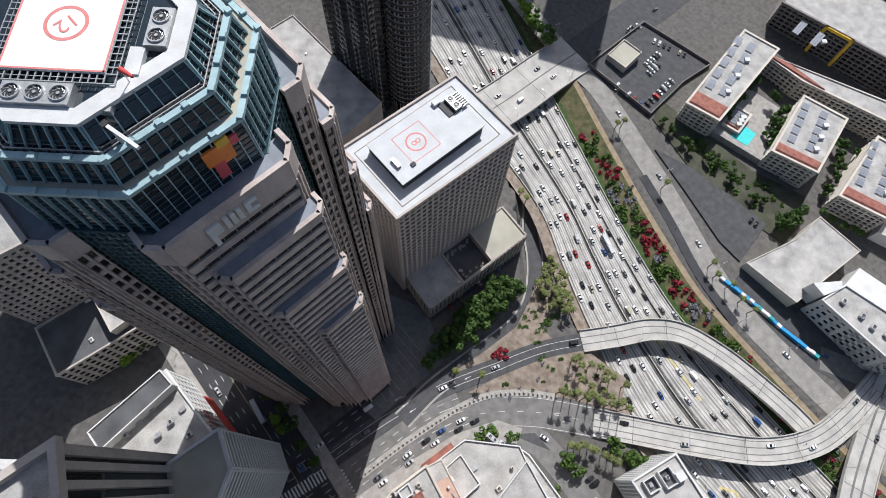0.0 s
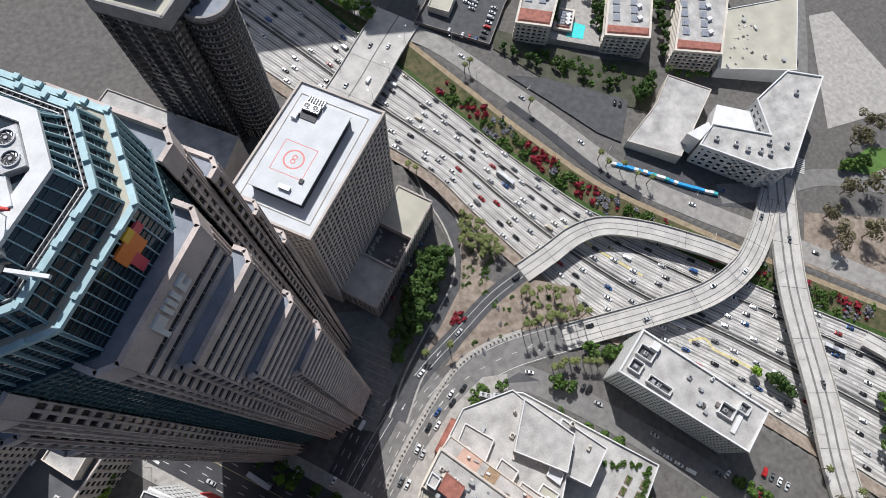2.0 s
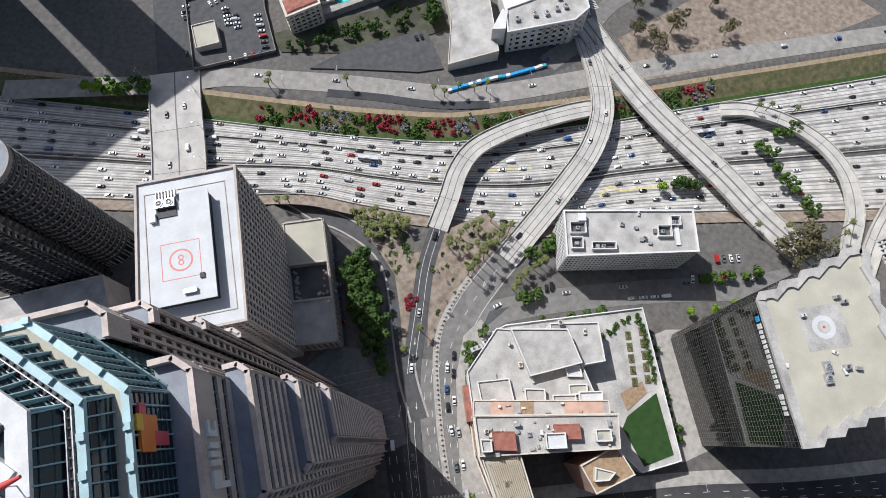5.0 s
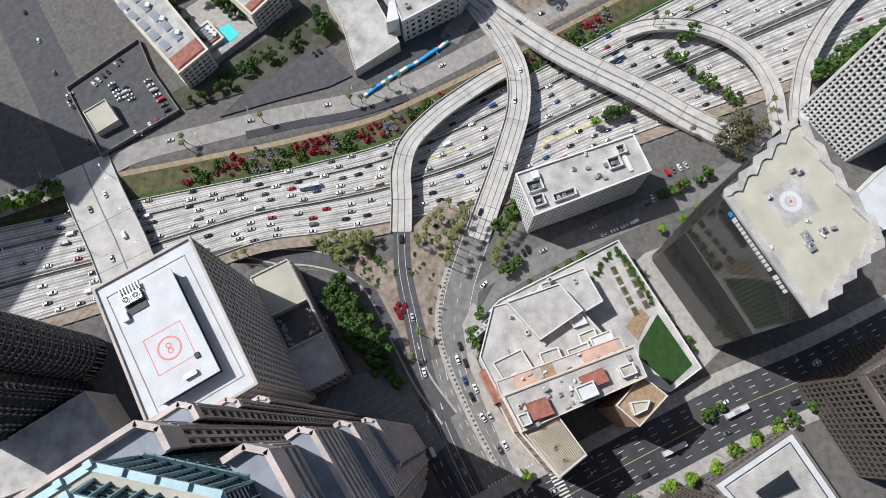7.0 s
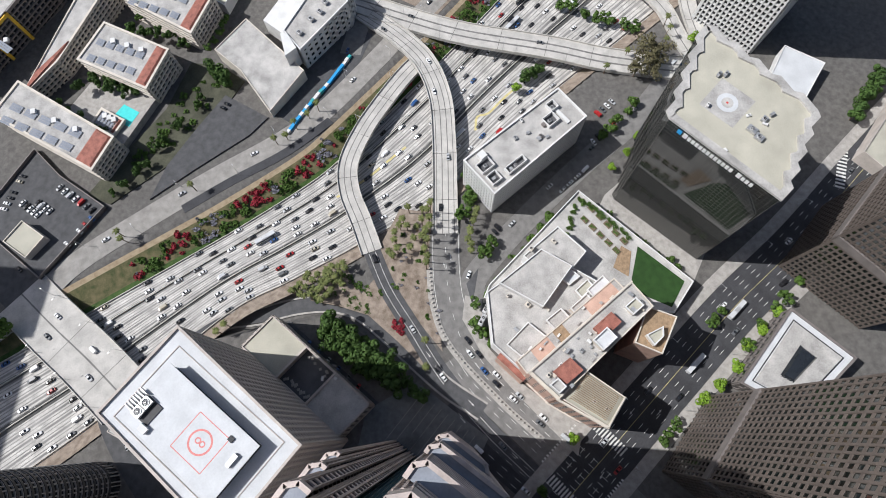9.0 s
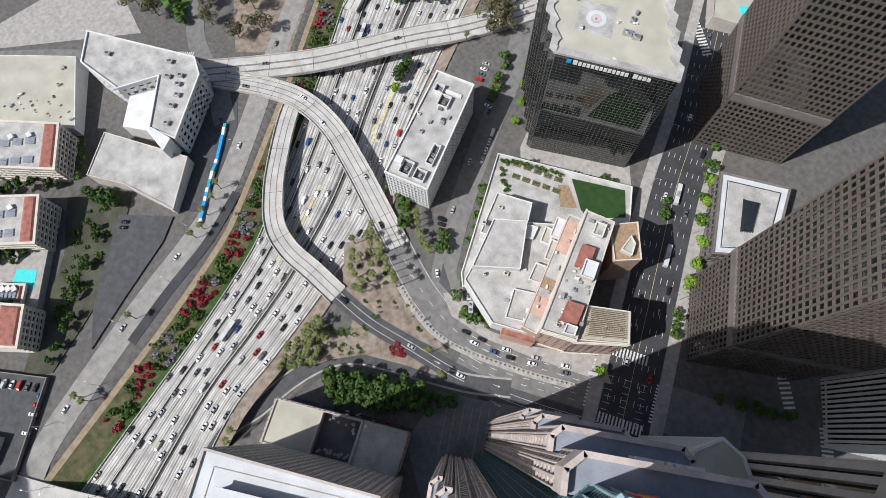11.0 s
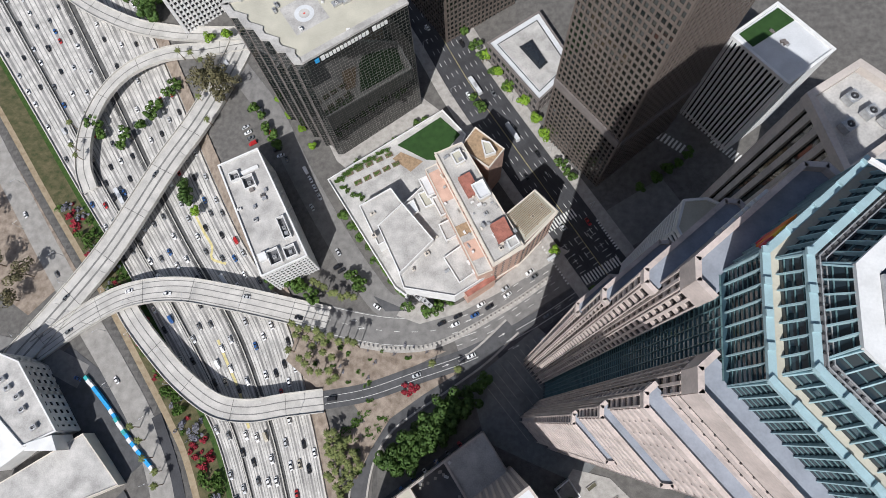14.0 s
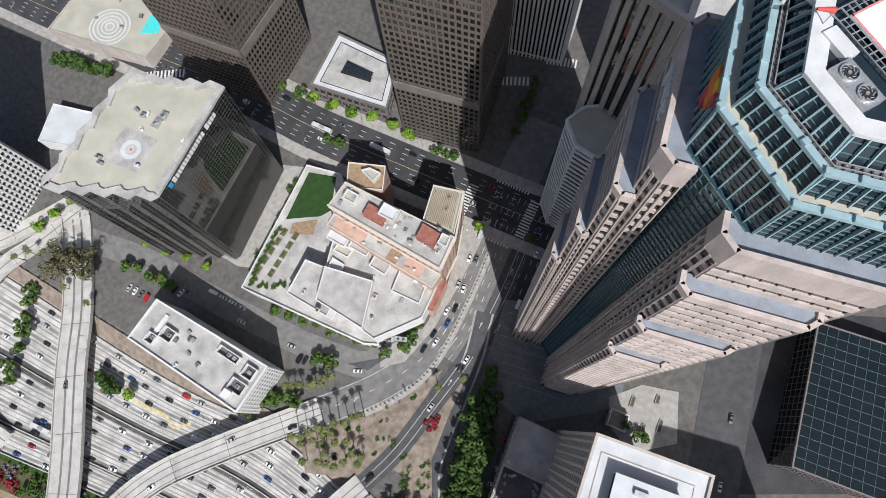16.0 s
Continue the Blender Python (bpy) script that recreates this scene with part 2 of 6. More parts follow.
def shrink(poly, d):
    """The polygon moved inwards by d (outwards: minus)."""
    poly = ccw(poly)
    n, out = len(poly), []
    for i in range(n):
        a, b, c = (Vector(poly[(i + k) % n]) for k in (-1, 0, 1))
        u, v = (b - a).normalized(), (c - b).normalized()
        nu, nv = Vector((-u.y, u.x)), Vector((-v.y, v.x))
        k = d / max(0.35, 1 + nu.dot(nv))
        out.append(tuple(b + (nu + nv) * k))
    return out


def ring_wall(geo, poly, thick, z0, z1):
    poly = ccw(poly)
    inner = shrink(poly, thick)
    n = len(poly)
    v = [(x, y, z) for ring, z in ((poly, z0), (poly, z1), (inner, z1), (inner, z0)) for x, y in ring]
    f = []
    for k in range(4):
        k2 = (k + 1) % 4
        f += [(k * n + i, k * n + (i + 1) % n, k2 * n + (i + 1) % n, k2 * n + i) for i in range(n)]
    return geo.add(v, f)


def facade(p0, p1, z0, z1, bay, floor, pier=0.8, beam=1.4, dp=0.5, db=0.4, fin=0):
    """Piers and beams on a wall from p0 to p1, standing proud of it. Returns both meshes' geometry."""
    m, w = frame_on(p0, p1)
    piers, beams = Geo(), Geo()
    nb, nf = max(1, round(w / bay)), max(1, round((z1 - z0) / floor))
    for i in range(nb + 1):
        c = w * i / nb
        a, b = max(0, c - pier / 2), min(w, c + pier / 2)
        piers.box(m, a, b, -dp, 0.02, z0, z1)
    for j in range(nf + 1):
        c = z0 + (z1 - z0) * j / nf
        beams.box(m, 0, w, -db, 0.02, max(z0, c - beam / 2), min(z1, c + beam / 2))
    return piers, beams


def facade_pieces(root, p0, p1, z0, z1, bay, floor, pier, beam, dp, db, wall):
    """Each pier and each floor band of a wall as a part of its own."""
    m, w = frame_on(p0, p1)
    nb, nf = max(1, round(w / bay)), max(1, round((z1 - z0) / floor))
    me = Geo().box(Matrix(), -pier / 2, pier / 2, -dp, 0.02, z0, z1).mesh("pier")
    for i in range(nb + 1):
        part("pier", me, wall, root).matrix_local = m @ Matrix.Translation((min(max(w * i / nb, pier / 2), w - pier / 2), 0, 0))
    me = Geo().box(Matrix(), 0, w, -db, 0.02, -beam / 2, beam / 2).mesh("floor_band")
    for j in range(nf + 1):
        part("floor_band", me, wall, root).matrix_local = m @ Matrix.Translation((0, 0, min(max(z0 + (z1 - z0) * j / nf, z0 + beam / 2), z1 - beam / 2)))


def tower(name, label, poly, z1, wall, glazing, roof, bay=3.0, floor=4.0, pier=0.8, beam=1.4, dp=0.5, db=0.4, z0=0.0, skip=(), parapet=1.0, category="building", lobby=0.0, split=True):
    """A building: glass core, piers and beams on each face, roof slab, parapet."""
    poly = ccw(poly)
    root = thing(name, label, category)
    part("core", Geo().prism(poly, z0, z1 - 0.3), glazing, root)
    for i in range(len(poly)):
        if i in skip:
            continue
        if split:
            facade_pieces(root, poly[i], poly[(i + 1) % len(poly)], z0 + lobby, z1, bay, floor, pier, beam, dp, db, wall)
            continue
        p, b = facade(poly[i], poly[(i + 1) % len(poly)], z0 + lobby, z1, bay, floor, pier, beam, dp, db)
        part("mullion", p, wall, root)["kind"] = "stuff"
        part("floor_band", b, wall, root)["kind"] = "stuff"
    part("roof", Geo().prism(shrink(poly, -db), z1 - 0.3, z1), roof, root)
    if parapet:
        part("parapet", ring_wall(Geo(), shrink(poly, -max(dp, db) - 0.03), 0.5 + max(dp, db), z1 - 0.6, z1 + parapet), wall, root)
    return root


def slab(name, label, poly, z0, z1, wall, roof, parapet=0.8, category="building", root=None):
    """A plain low block with a parapet."""
    poly = ccw(poly)
    root = root or thing(name, label, category)
    part("wall", Geo().prism(poly, z0, z1 - 0.2), wall, root)
    part("roof", Geo().prism(shrink(poly, 0.3), z1 - 0.2, z1), roof, root)
    if parapet:
        part("parapet", ring_wall(Geo(), shrink(poly, -0.05), 0.45, z1 - 0.3, z1 + parapet), wall, root)
    return root


def rooftop_unit(at, sx, sy, h, turn=0.0, fan=True, material="steel"):
    """A boxed air handler with a round fan on top."""
    root = thing("air_conditioner", "grey metal rooftop air conditioning unit", "air conditioner", at=at)
    root.rotation_euler = (0, 0, turn)
    i = Matrix()
    g = Geo().box(i, -sx / 2, sx / 2, -sy / 2, sy / 2, 0.25, h)
    for px in (-1, 1):
        for py in (-1, 1):
            g.box(i, px * sx * 0.42 - 0.1, px * sx * 0.42 + 0.1, py * sy * 0.42 - 0.1, py * sy * 0.42 + 0.1, 0, 0.25)
    part("casing", g, material, root)
    if fan:
        r = min(sx, sy) * 0.4
        part("fan_ring", Geo().ring(i, r * 0.88, r, h, h + 0.3, 20), material, root)
        b = Geo().cyl(i, r * 0.2, r * 0.2, h, h + 0.2, 8)
        for k in range(9):
            b.box(Matrix.Rotation(k * math.pi / 4.5, 4, "Z") @ Matrix.Rotation(0.35, 4, "X"), r * 0.15, r * 0.86, -r * 0.11, r * 0.11, h + 0.1, h + 0.14)
        part("fan_well", Geo().cyl(i, r * 0.88, r * 0.88, h, h + 0.02, 20), "dark", root)
        part("fan_rotor", b, "steel", root)
    return root


# ---- the ground ----
FREEWAY_Z = -6.0
NORTH = smooth([(30, 430, 0), (65, 341, 0), (100, 254, 0), (131, 175, 0), (145, 140, 0), (166, 95, 0), (181, 73, 0), (208, 39, 0), (239, 1, 0), (283, -50, 0), (340, -118, 0), (520, -330, 0)])
SOUTH = smooth([(-40, 400, 0), (5, 310, 0), (38, 247, 0), (57, 211, 0), (95, 150, 0), (107, 114, 0), (119, 78, 0), (139, 28, 0), (174, -21, 0), (205, -72, 0), (235, -125, 0), (385, -380, 0)])


def resample(line, n):
    d = [0.0]
    for a, b in zip(line, line[1:]):
        d.append(d[-1] + (b - a).length)
    xs = np.linspace(0, d[-1], n)
    return [Vector((float(np.interp(x, d, [p.x for p in line])), float(np.interp(x, d, [p.y for p in line])), float(np.interp(x, d, [p.z for p in line])))) for x in xs]


NORTH, SOUTH = resample(NORTH, 170), resample(SOUTH, 170)


def across(u, z=FREEWAY_Z, a=0, b=170):
    """The line along the freeway at the share u of its width from the south edge."""
    return [Vector((s.x + (n.x - s.x) * u, s.y + (n.y - s.y) * u, z)) for n, s in zip(NORTH[a:b], SOUTH[a:b])]


RAMP_D = smooth([(20, 30, 0), (34, 44, 0), (51, 57, -0.2), (68, 69, -1.0), (81, 80, -2.0), (89, 94, -3.2), (92, 114, -4.4), (91, 133, -5.4), (92, 150, -5.9), (84, 170, -5.95)])


def ground_sheet():
    xs = np.concatenate([[-3500, -1800, -900, -450], np.arange(-240, 421, 3.5), [520, 800, 1700, 3500]])
    ys = np.concatenate([[-3500, -1800, -900, -480], np.arange(-320, 441, 3.5), [560, 900, 1700, 3500]])
    gx, gy = np.meshgrid(xs, ys)
    poly = [(p.x, p.y) for p in NORTH] + [(p.x, p.y) for p in reversed(SOUTH)]
    far = np.full(gx.shape, 1e9)
    inside = np.zeros(gx.shape, bool)
    north = np.zeros(gx.shape, bool)
    for k, ((ax, ay), (bx, by)) in enumerate(zip(poly, poly[1:] + poly[:1])):
        dx, dy = bx - ax, by - ay
        t = np.clip(((gx - ax) * dx + (gy - ay) * dy) / max(1e-9, dx * dx + dy * dy), 0, 1)
        dist = np.hypot(gx - ax - t * dx, gy - ay - t * dy)
        north = np.where(dist < far, k < len(NORTH), north)
        far = np.minimum(far, dist)
        if ay != by:
            inside ^= ((ay > gy) != (by > gy)) & (gx < (bx - ax) * (gy - ay) / (by - ay) + ax)
    z = np.where(inside, -7.2, np.minimum(-0.12, -7.4 + far * np.where(north, 0.40, 0.72)))
    for p in RAMP_D:
        z = np.where(np.hypot(gx - p.x, gy - p.y) < 7, np.minimum(z, p.z - 0.5), z)
    ny, nx = gx.shape
    v = np.stack([gx, gy, z], -1).reshape(-1, 3).tolist()
    f = [(j * nx + i, j * nx + i + 1, (j + 1) * nx + i + 1, (j + 1) * nx + i) for j in range(ny - 1) for i in range(nx - 1)]
    g = Geo()
    g.v, g.f = v, f
    setting("ground", g, "ground", "grey-brown city ground with a sunken freeway cut")


ground_sheet()


def plate(name, poly, material, z=0.0, thick=0.15, label=""):
    return setting(name, Geo().prism(poly, z - thick - 0.3, z), material, label)


def road(name, points, width, material, z=0.02, step=4.0, label=""):
    line = smooth([(x, y, z + (p[0] if p else 0)) for x, y, *p in points], step)
    a, b = sides(line, width / 2, -width / 2)
    g = Geo().strip(a, b)
    low = [p - Vector((0, 0, 0.25)) for p in a], [p - Vector((0, 0, 0.25)) for p in b]
    g.strip(low[0], a).strip(b, low[1])
    return setting(name, g, material, label), line


def dashes(name, line, offset, dash, gap, width, material="paint", lift=0.02):
    """Painted dashes along a line."""
    g = Geo()
    fine = resample(line, max(2, int(sum((b - a).length for a, b in zip(line, line[1:])) / 1.5)))
    a, b = sides(fine, offset + width / 2, offset - width / 2)
    on, off = min(len(fine) - 2, max(1, round(dash / 1.5))), round(gap / 1.5)
    i = 0
    while i + on < len(fine):
        up = Vector((0, 0, lift))
        g.strip([p + up for p in a[i:i + on + 1]], [p + up for p in b[i:i + on + 1]])
        i += on + off if off else on
    return setting(name, g, material, "worn painted road line")


# ---- freeway ----
g = Geo().strip(across(1.0), across(0.0))
setting("freeway", g, "concrete", "pale concrete freeway with many lanes")
LANES = 11
for k in range(LANES):                                       # dark oil tracks and joints along the lanes
    u = (k + 0.5) / LANES
    for c, w in ((u, 0.010), (u + 0.028, 0.004), (u - 0.03, 0.003)):
        setting("oil_track", Geo().strip(across(c + w, FREEWAY_Z + 0.01), across(c - w, FREEWAY_Z + 0.01)), "stain", "dark tyre and oil track along a freeway lane")
g = Geo()
for u, w in ((0.43, 0.035), (0.80, 0.02)):
    g.strip(across(u + w, FREEWAY_Z + 0.02), across(u - w, FREEWAY_Z + 0.02))
setting("freeway_median", g, "median", "dark asphalt median strip of the freeway")
for u in (0.43, 0.80):
    mid = across(u)
    a, b = sides(mid, 0.25, -0.25)
    g = Geo()
    up = Vector((0, 0, 0.85))
    g.strip([p + up for p in a], [p + up for p in b]).strip(a, [p + up for p in a]).strip([p + up for p in b], b)
    setting("median_barrier", g, "barrier", "low concrete barrier between the freeway carriageways")
for pts in ([(201, -30), (194, -20), (188, -12), (187, -5), (178, -2)], [(176, 40), (170, 50), (160, 66), (152, 84)]):
    yl = smooth([(x, y, FREEWAY_Z + 0.03) for x, y in pts], 2.0)
    a, b = sides(yl, 0.7, -0.7)
    setting("yellow_marking", Geo().strip(a, b), "paint_y", "faded yellow paint sweep across the freeway lanes")
for k in range(1, LANES):
    dashes("lane_line", across(k / LANES), 0, 3, 9, 0.3)
for u, nm in ((0.99, "edge_wall"), (0.012, "edge_wall")):
    a, b = sides(across(u), 0.2, -0.2)
    up = Vector((0, 0, 1.0))
    setting(nm, Geo().strip([p + up for p in a], [p + up for p in b]).strip(a, [p + up for p in a]).strip([p + up for p in b], b), "barrier", "concrete edge wall of the freeway")

# slopes on both sides
nl = [Vector((p.x, p.y, FREEWAY_Z)) for p in NORTH]
out = sides(nl, 2.5, 13.5)
top = sides(nl, 13.4, 16.4)
setting("north_hedge_strip", Geo().strip([p + Vector((0, 0, 0.8)) for p in out[0]], nl), "leaf_dark", "dark clipped ivy hedge beside the freeway")
setting("north_slope", Geo().strip([p + Vector((0, 0, 5.4)) for p in out[1]], [p + Vector((0, 0, 0.78)) for p in out[0]]), "slope", "planted dry slope above the freeway")
setting("straw_strip", Geo().strip([p + Vector((0, 0, 6.05)) for p in top[1]], [p + Vector((0, 0, 5.38)) for p in top[0]]), "straw", "dry straw-coloured grass strip along the frontage road")
so = [Vector((p.x, p.y, FREEWAY_Z)) for p in SOUTH]
o2 = sides(so, -9.0, -8.9)
setting("south_slope", Geo().strip(so, [p + Vector((0, 0, 5.85)) for p in o2[0]]), "dirt", "bare brown earth slope beside the freeway")

# ---- streets ----
plate("palm_island", [(112, 66), (92, 62), (66, 50), (52, 43), (62, 42), (84, 43), (103, 40), (128, 34), (134, 50)], "dirt", 0.03, label="dry earth island between two ramps")
plate("west_bank", [(90, 78), (100, 66), (76, 58), (50, 47), (44, 52), (62, 64), (78, 76), (86, 90), (92, 104), (98, 104), (108, 84)], "dirt", 0.03, label="dry earth bank with palms between ramp and freeway")
road("street_sixth", [(-60, -38), (-32, -20), (-5, -1), (14, 12), (34, 26), (50, 33)], 22, "asphalt_old", 0.05, label="grey asphalt street with many lanes")
_, LINE_A0 = road("ramp_street", [(-20, 8), (12, 30), (40, 45), (66, 55), (90, 64), (113, 69)], 9, "asphalt", 0.09, label="dark asphalt lane that climbs to the loop ramp")
_, LINE_APP = road("ramp_approach", [(40, 27), (58, 33), (80, 34), (100, 31.5), (120, 27.5)], 15, "asphalt_old", 0.07, label="worn asphalt approach to the curved ramp")
dashes("lane_line", LINE_APP, 0, 3, 6, 0.2)
dashes("lane_line", LINE_APP, 6.8, 400, 0, 0.2)
dashes("lane_line", LINE_APP, -6.8, 400, 0, 0.2)
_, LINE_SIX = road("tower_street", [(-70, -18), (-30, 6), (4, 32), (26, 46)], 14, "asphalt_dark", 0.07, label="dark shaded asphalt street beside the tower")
road("onramp_d", [(p.x, p.y, p.z) for p in RAMP_D[::5]], 7.5, "asphalt", 0.12, label="curving dark asphalt on-ramp")
dl = [p + Vector((0, 0, 0.15)) for p in RAMP_D]
for s in (4.3, -4.3):
    a, b = sides(dl, s + 0.5, s - 0.5)
    setting("kerb", Geo().strip(a, b), "pave", "pale concrete kerb of the on-ramp")
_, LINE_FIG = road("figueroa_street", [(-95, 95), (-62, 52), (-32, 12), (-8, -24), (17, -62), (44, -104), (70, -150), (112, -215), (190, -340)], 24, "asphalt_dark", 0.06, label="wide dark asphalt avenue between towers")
for off in (-9, -6, -3, 3, 6, 9):
    dashes("lane_line", LINE_FIG, off, 3, 6, 0.22)
dashes("lane_line", LINE_FIG, 0.25, 600, 0, 0.2, "paint_y")
for s in (15.2, -15.2):
    a, b = sides(LINE_FIG, s + 3.0, s - 3.0)
    up = Vector((0, 0, 0.12))
    setting("pavement", Geo().strip([p + up for p in a], [p + up for p in b]), "pave", "pale concrete pavement along the avenue")
for off in (-1.5, 2.0):
    dashes("lane_line", LINE_A0, off, 400, 0, 0.2)
sixth = smooth([(-30, -18, 0.06), (-5, -1, 0.06), (14, 12, 0.06), (34, 26, 0.06), (50, 33, 0.06)])
for off in (-8, -4.8, -1.6, 1.6, 4.8, 8):
    dashes("lane_line", sixth, off, 3, 5, 0.2)
for off in (-5, -1.7, 1.7, 5):
    dashes("lane_line", LINE_SIX, off, 3, 5, 0.2)
_, LINE_FLOWER = road("flower_street", [(60, 12), (80, 22), (96, 8), (118, -22), (140, -56), (160, -90), (186, -122), (200, -140)], 13, "asphalt_old", 0.04, label="grey asphalt side street behind the low office block")
plate("club_pavement", [(-8, -8), (4, -14), (28, 8), (48, 20), (62, 20), (74, 18), (78, 26), (66, 30), (46, 24), (24, 12)], "pave", 0.16, label="pale concrete pavement outside the club house")
plate("gore", [(84, 24), (91, 16), (72, 23.5)], "asphalt", 0.16, label="painted concrete traffic island")
_, LINE_W = road("wilshire_street", [(-120, 60), (-85, 90), (-45, 128), (0, 170), (40, 195), (70, 206)], 22, "asphalt", 0.04, label="dark asphalt street by the office towers")
_, LINE_WEST = road("west_street", [(124, 246), (150, 268), (200, 312), (300, 400)], 27, "asphalt", 0.05, label="broad dark asphalt street")
_, LINE_FRONT = road("frontage_road", [(70, 330), (118, 254), (140, 226), (158, 190), (176, 150), (192, 110), (207, 84), (230, 56), (262, 20), (300, -25), (360, -98), (440, -195)], 13.5, "road_pale", 0.06, label="pale worn frontage road above the freeway")
road("frontage_lane", [(160, 168), (172, 140), (184, 108), (200, 80)], 5.5, "asphalt_dark", 0.10, label="fresh dark asphalt lane")
_, LINE_B = road("beaudry_street", [(246, 62), (276, 52), (300, 60), (335, 92), (372, 130), (420, 190)], 13, "asphalt_old", 0.06, label="grey asphalt street past the park")
road("cross_street", [(276, 52), (320, 42), (360, 12), (420, -50)], 12, "asphalt_old", 0.07, label="grey asphalt street beside the park")
plate("park_lawn", [(325, 44), (362, 48), (430, 10), (390, -20), (350, 20)], "lawn", 0.02, label="mown green park lawn")
plate("park_path", [(352, 32), (372, 30), (388, 14), (376, 2), (358, 16)], "pave", 0.06, label="pale paved park terrace")
plate("school_yard", [(345, 70), (420, 60), (460, 140), (400, 150)], "pave", 0.0, label="pale sand-coloured yard")
plate("dry_lot", [(288, 30), (264, 4), (318, -58), (400, -120), (420, -60), (350, -4)], "dirt", 0.02, label="brown dry earth lot with trees")
plate("hill", [(172, 208), (192, 172), (212, 150), (240, 128), (256, 142), (262, 160), (230, 176), (200, 205), (180, 222)], "scrub", 0.5, 0.6, label="scrubby hillside below the apartments")
plate("west_parking", [(170, 186), (184, 160), (200, 128), (210, 116), (232, 140), (212, 158), (190, 176)], "asphalt", 0.9, 0.9, label="dark asphalt car park")
plate("corner_parking", [(134, 244), (170, 210), (196, 236), (218, 252), (176, 282)], "asphalt", 1.2, 1.2, label="asphalt car park behind a wall")
plate("tower_plaza", [(8, 30), (40, 58), (32, 84), (12, 92), (-10, 100), (-40, 70)], "plaza", 0.10, label="grey paved plaza below the tower")
for k in range(9):                                       # paving joints and low steps of the plaza
    m, w = frame_on((10 + 3.0 * k, 36 + 2.6 * k), (-12 + 3.0 * k, 62 + 2.6 * k), 0.105)
    setting("paving_joint", Geo().box(m, 0, w, -0.09, 0.09, 0, 0.01), "pave", "pale joint line in the plaza paving")
for k in range(5):
    m, w = frame_on((15 + 0.9 * k, 62 + 0.9 * k), (-5 + 0.9 * k, 88 + 0.9 * k), 0.1)
    setting("plaza_step", Geo().box(m, 0, w, 0, 0.9, 0, 0.17 * (5 - k)), "plaza", "low stone step of the plaza")
plate("office_yard", [(20, 78), (32, 76), (84, 116), (80, 122)], "asphalt", 0.05, label="shaded service yard")
plate("bank_plaza", [(118, -60), (108, -52), (60, -88), (72, -98), (96, -116), (140, -100)], "pave", 0.09, label="pale bank plaza paving")
plate("shade_yard", [(198, 98), (214, 114), (270, 60), (258, 46), (230, 62)], "asphalt", 0.0, label="shaded sunken yard")

# dark asphalt, its tone also standing in for a tall neighbour's shade
plate("back_street", [(-44, 135), (-90, 98), (-150, 140), (-100, 195), (-30, 155)], "asphalt_dark", 0.0, label="asphalt behind the tower, darkened to stand in for shade")

arrow = Geo().box(Matrix(), -1.8, 0.6, -0.12, 0.12, 0, 0.01)
arrow.add([(0.6, -0.5, 0.01), (1.9, 0, 0.01), (0.6, 0.5, 0.01)], [(0, 1, 2)])
arrow_me = arrow.mesh("road_arrow")
for x, y, a in ((18, 40, 3.7), (21.5, 37, 3.7), (25, 34.5, 3.7), (52, 50, 3.6), (-2, 20, 3.75), (96, 33, 0.1), (100, 29, 3.05), (-40, 12, 2.3), (-18, -16, 2.3), (6, -38, 2.2), (3, -50, 5.3)):
    o = part("road_arrow", arrow_me, "paint")
    o.location, o.rotation_euler = (x, y, 0.17), (0, 0, a)
    tagged(o, "worn white arrow painted on the asphalt", "road marking", kind="structure")

# crossings
def crossing(a, b, length, n):
    g = Geo()
    m, w = frame_on(a, b, 0.16)
    for i in range(n):
        x = w * (i + 0.25) / n
        g.box(m, x, x + w / n * 0.5, -length / 2, length / 2, -0.02, 0.0)
    setting("zebra_crossing", g, "paint", "worn white zebra crossing stripes")


crossing((5, -19), (-11, -29), 5, 12)
crossing((-23, -26), (-33, -10), 5, 12)
crossing((4, -12), (-9, 8), 5, 14)
crossing((-13, 8), (-32, -4), 5, 14)
crossing((-84, 62), (-64, 74), 5, 10)
crossing((-80, -68), (-92, -56), 5, 9)
crossing((-66, -62), (-50, -74), 5, 9)
crossing((292, 66), (300, 54), 5, 8)
crossing((304, 52), (312, 60), 5, 8)
crossing((272, 62), (284, 48), 5, 8)
crossing((94, -182), (118, -196), 5, 12)


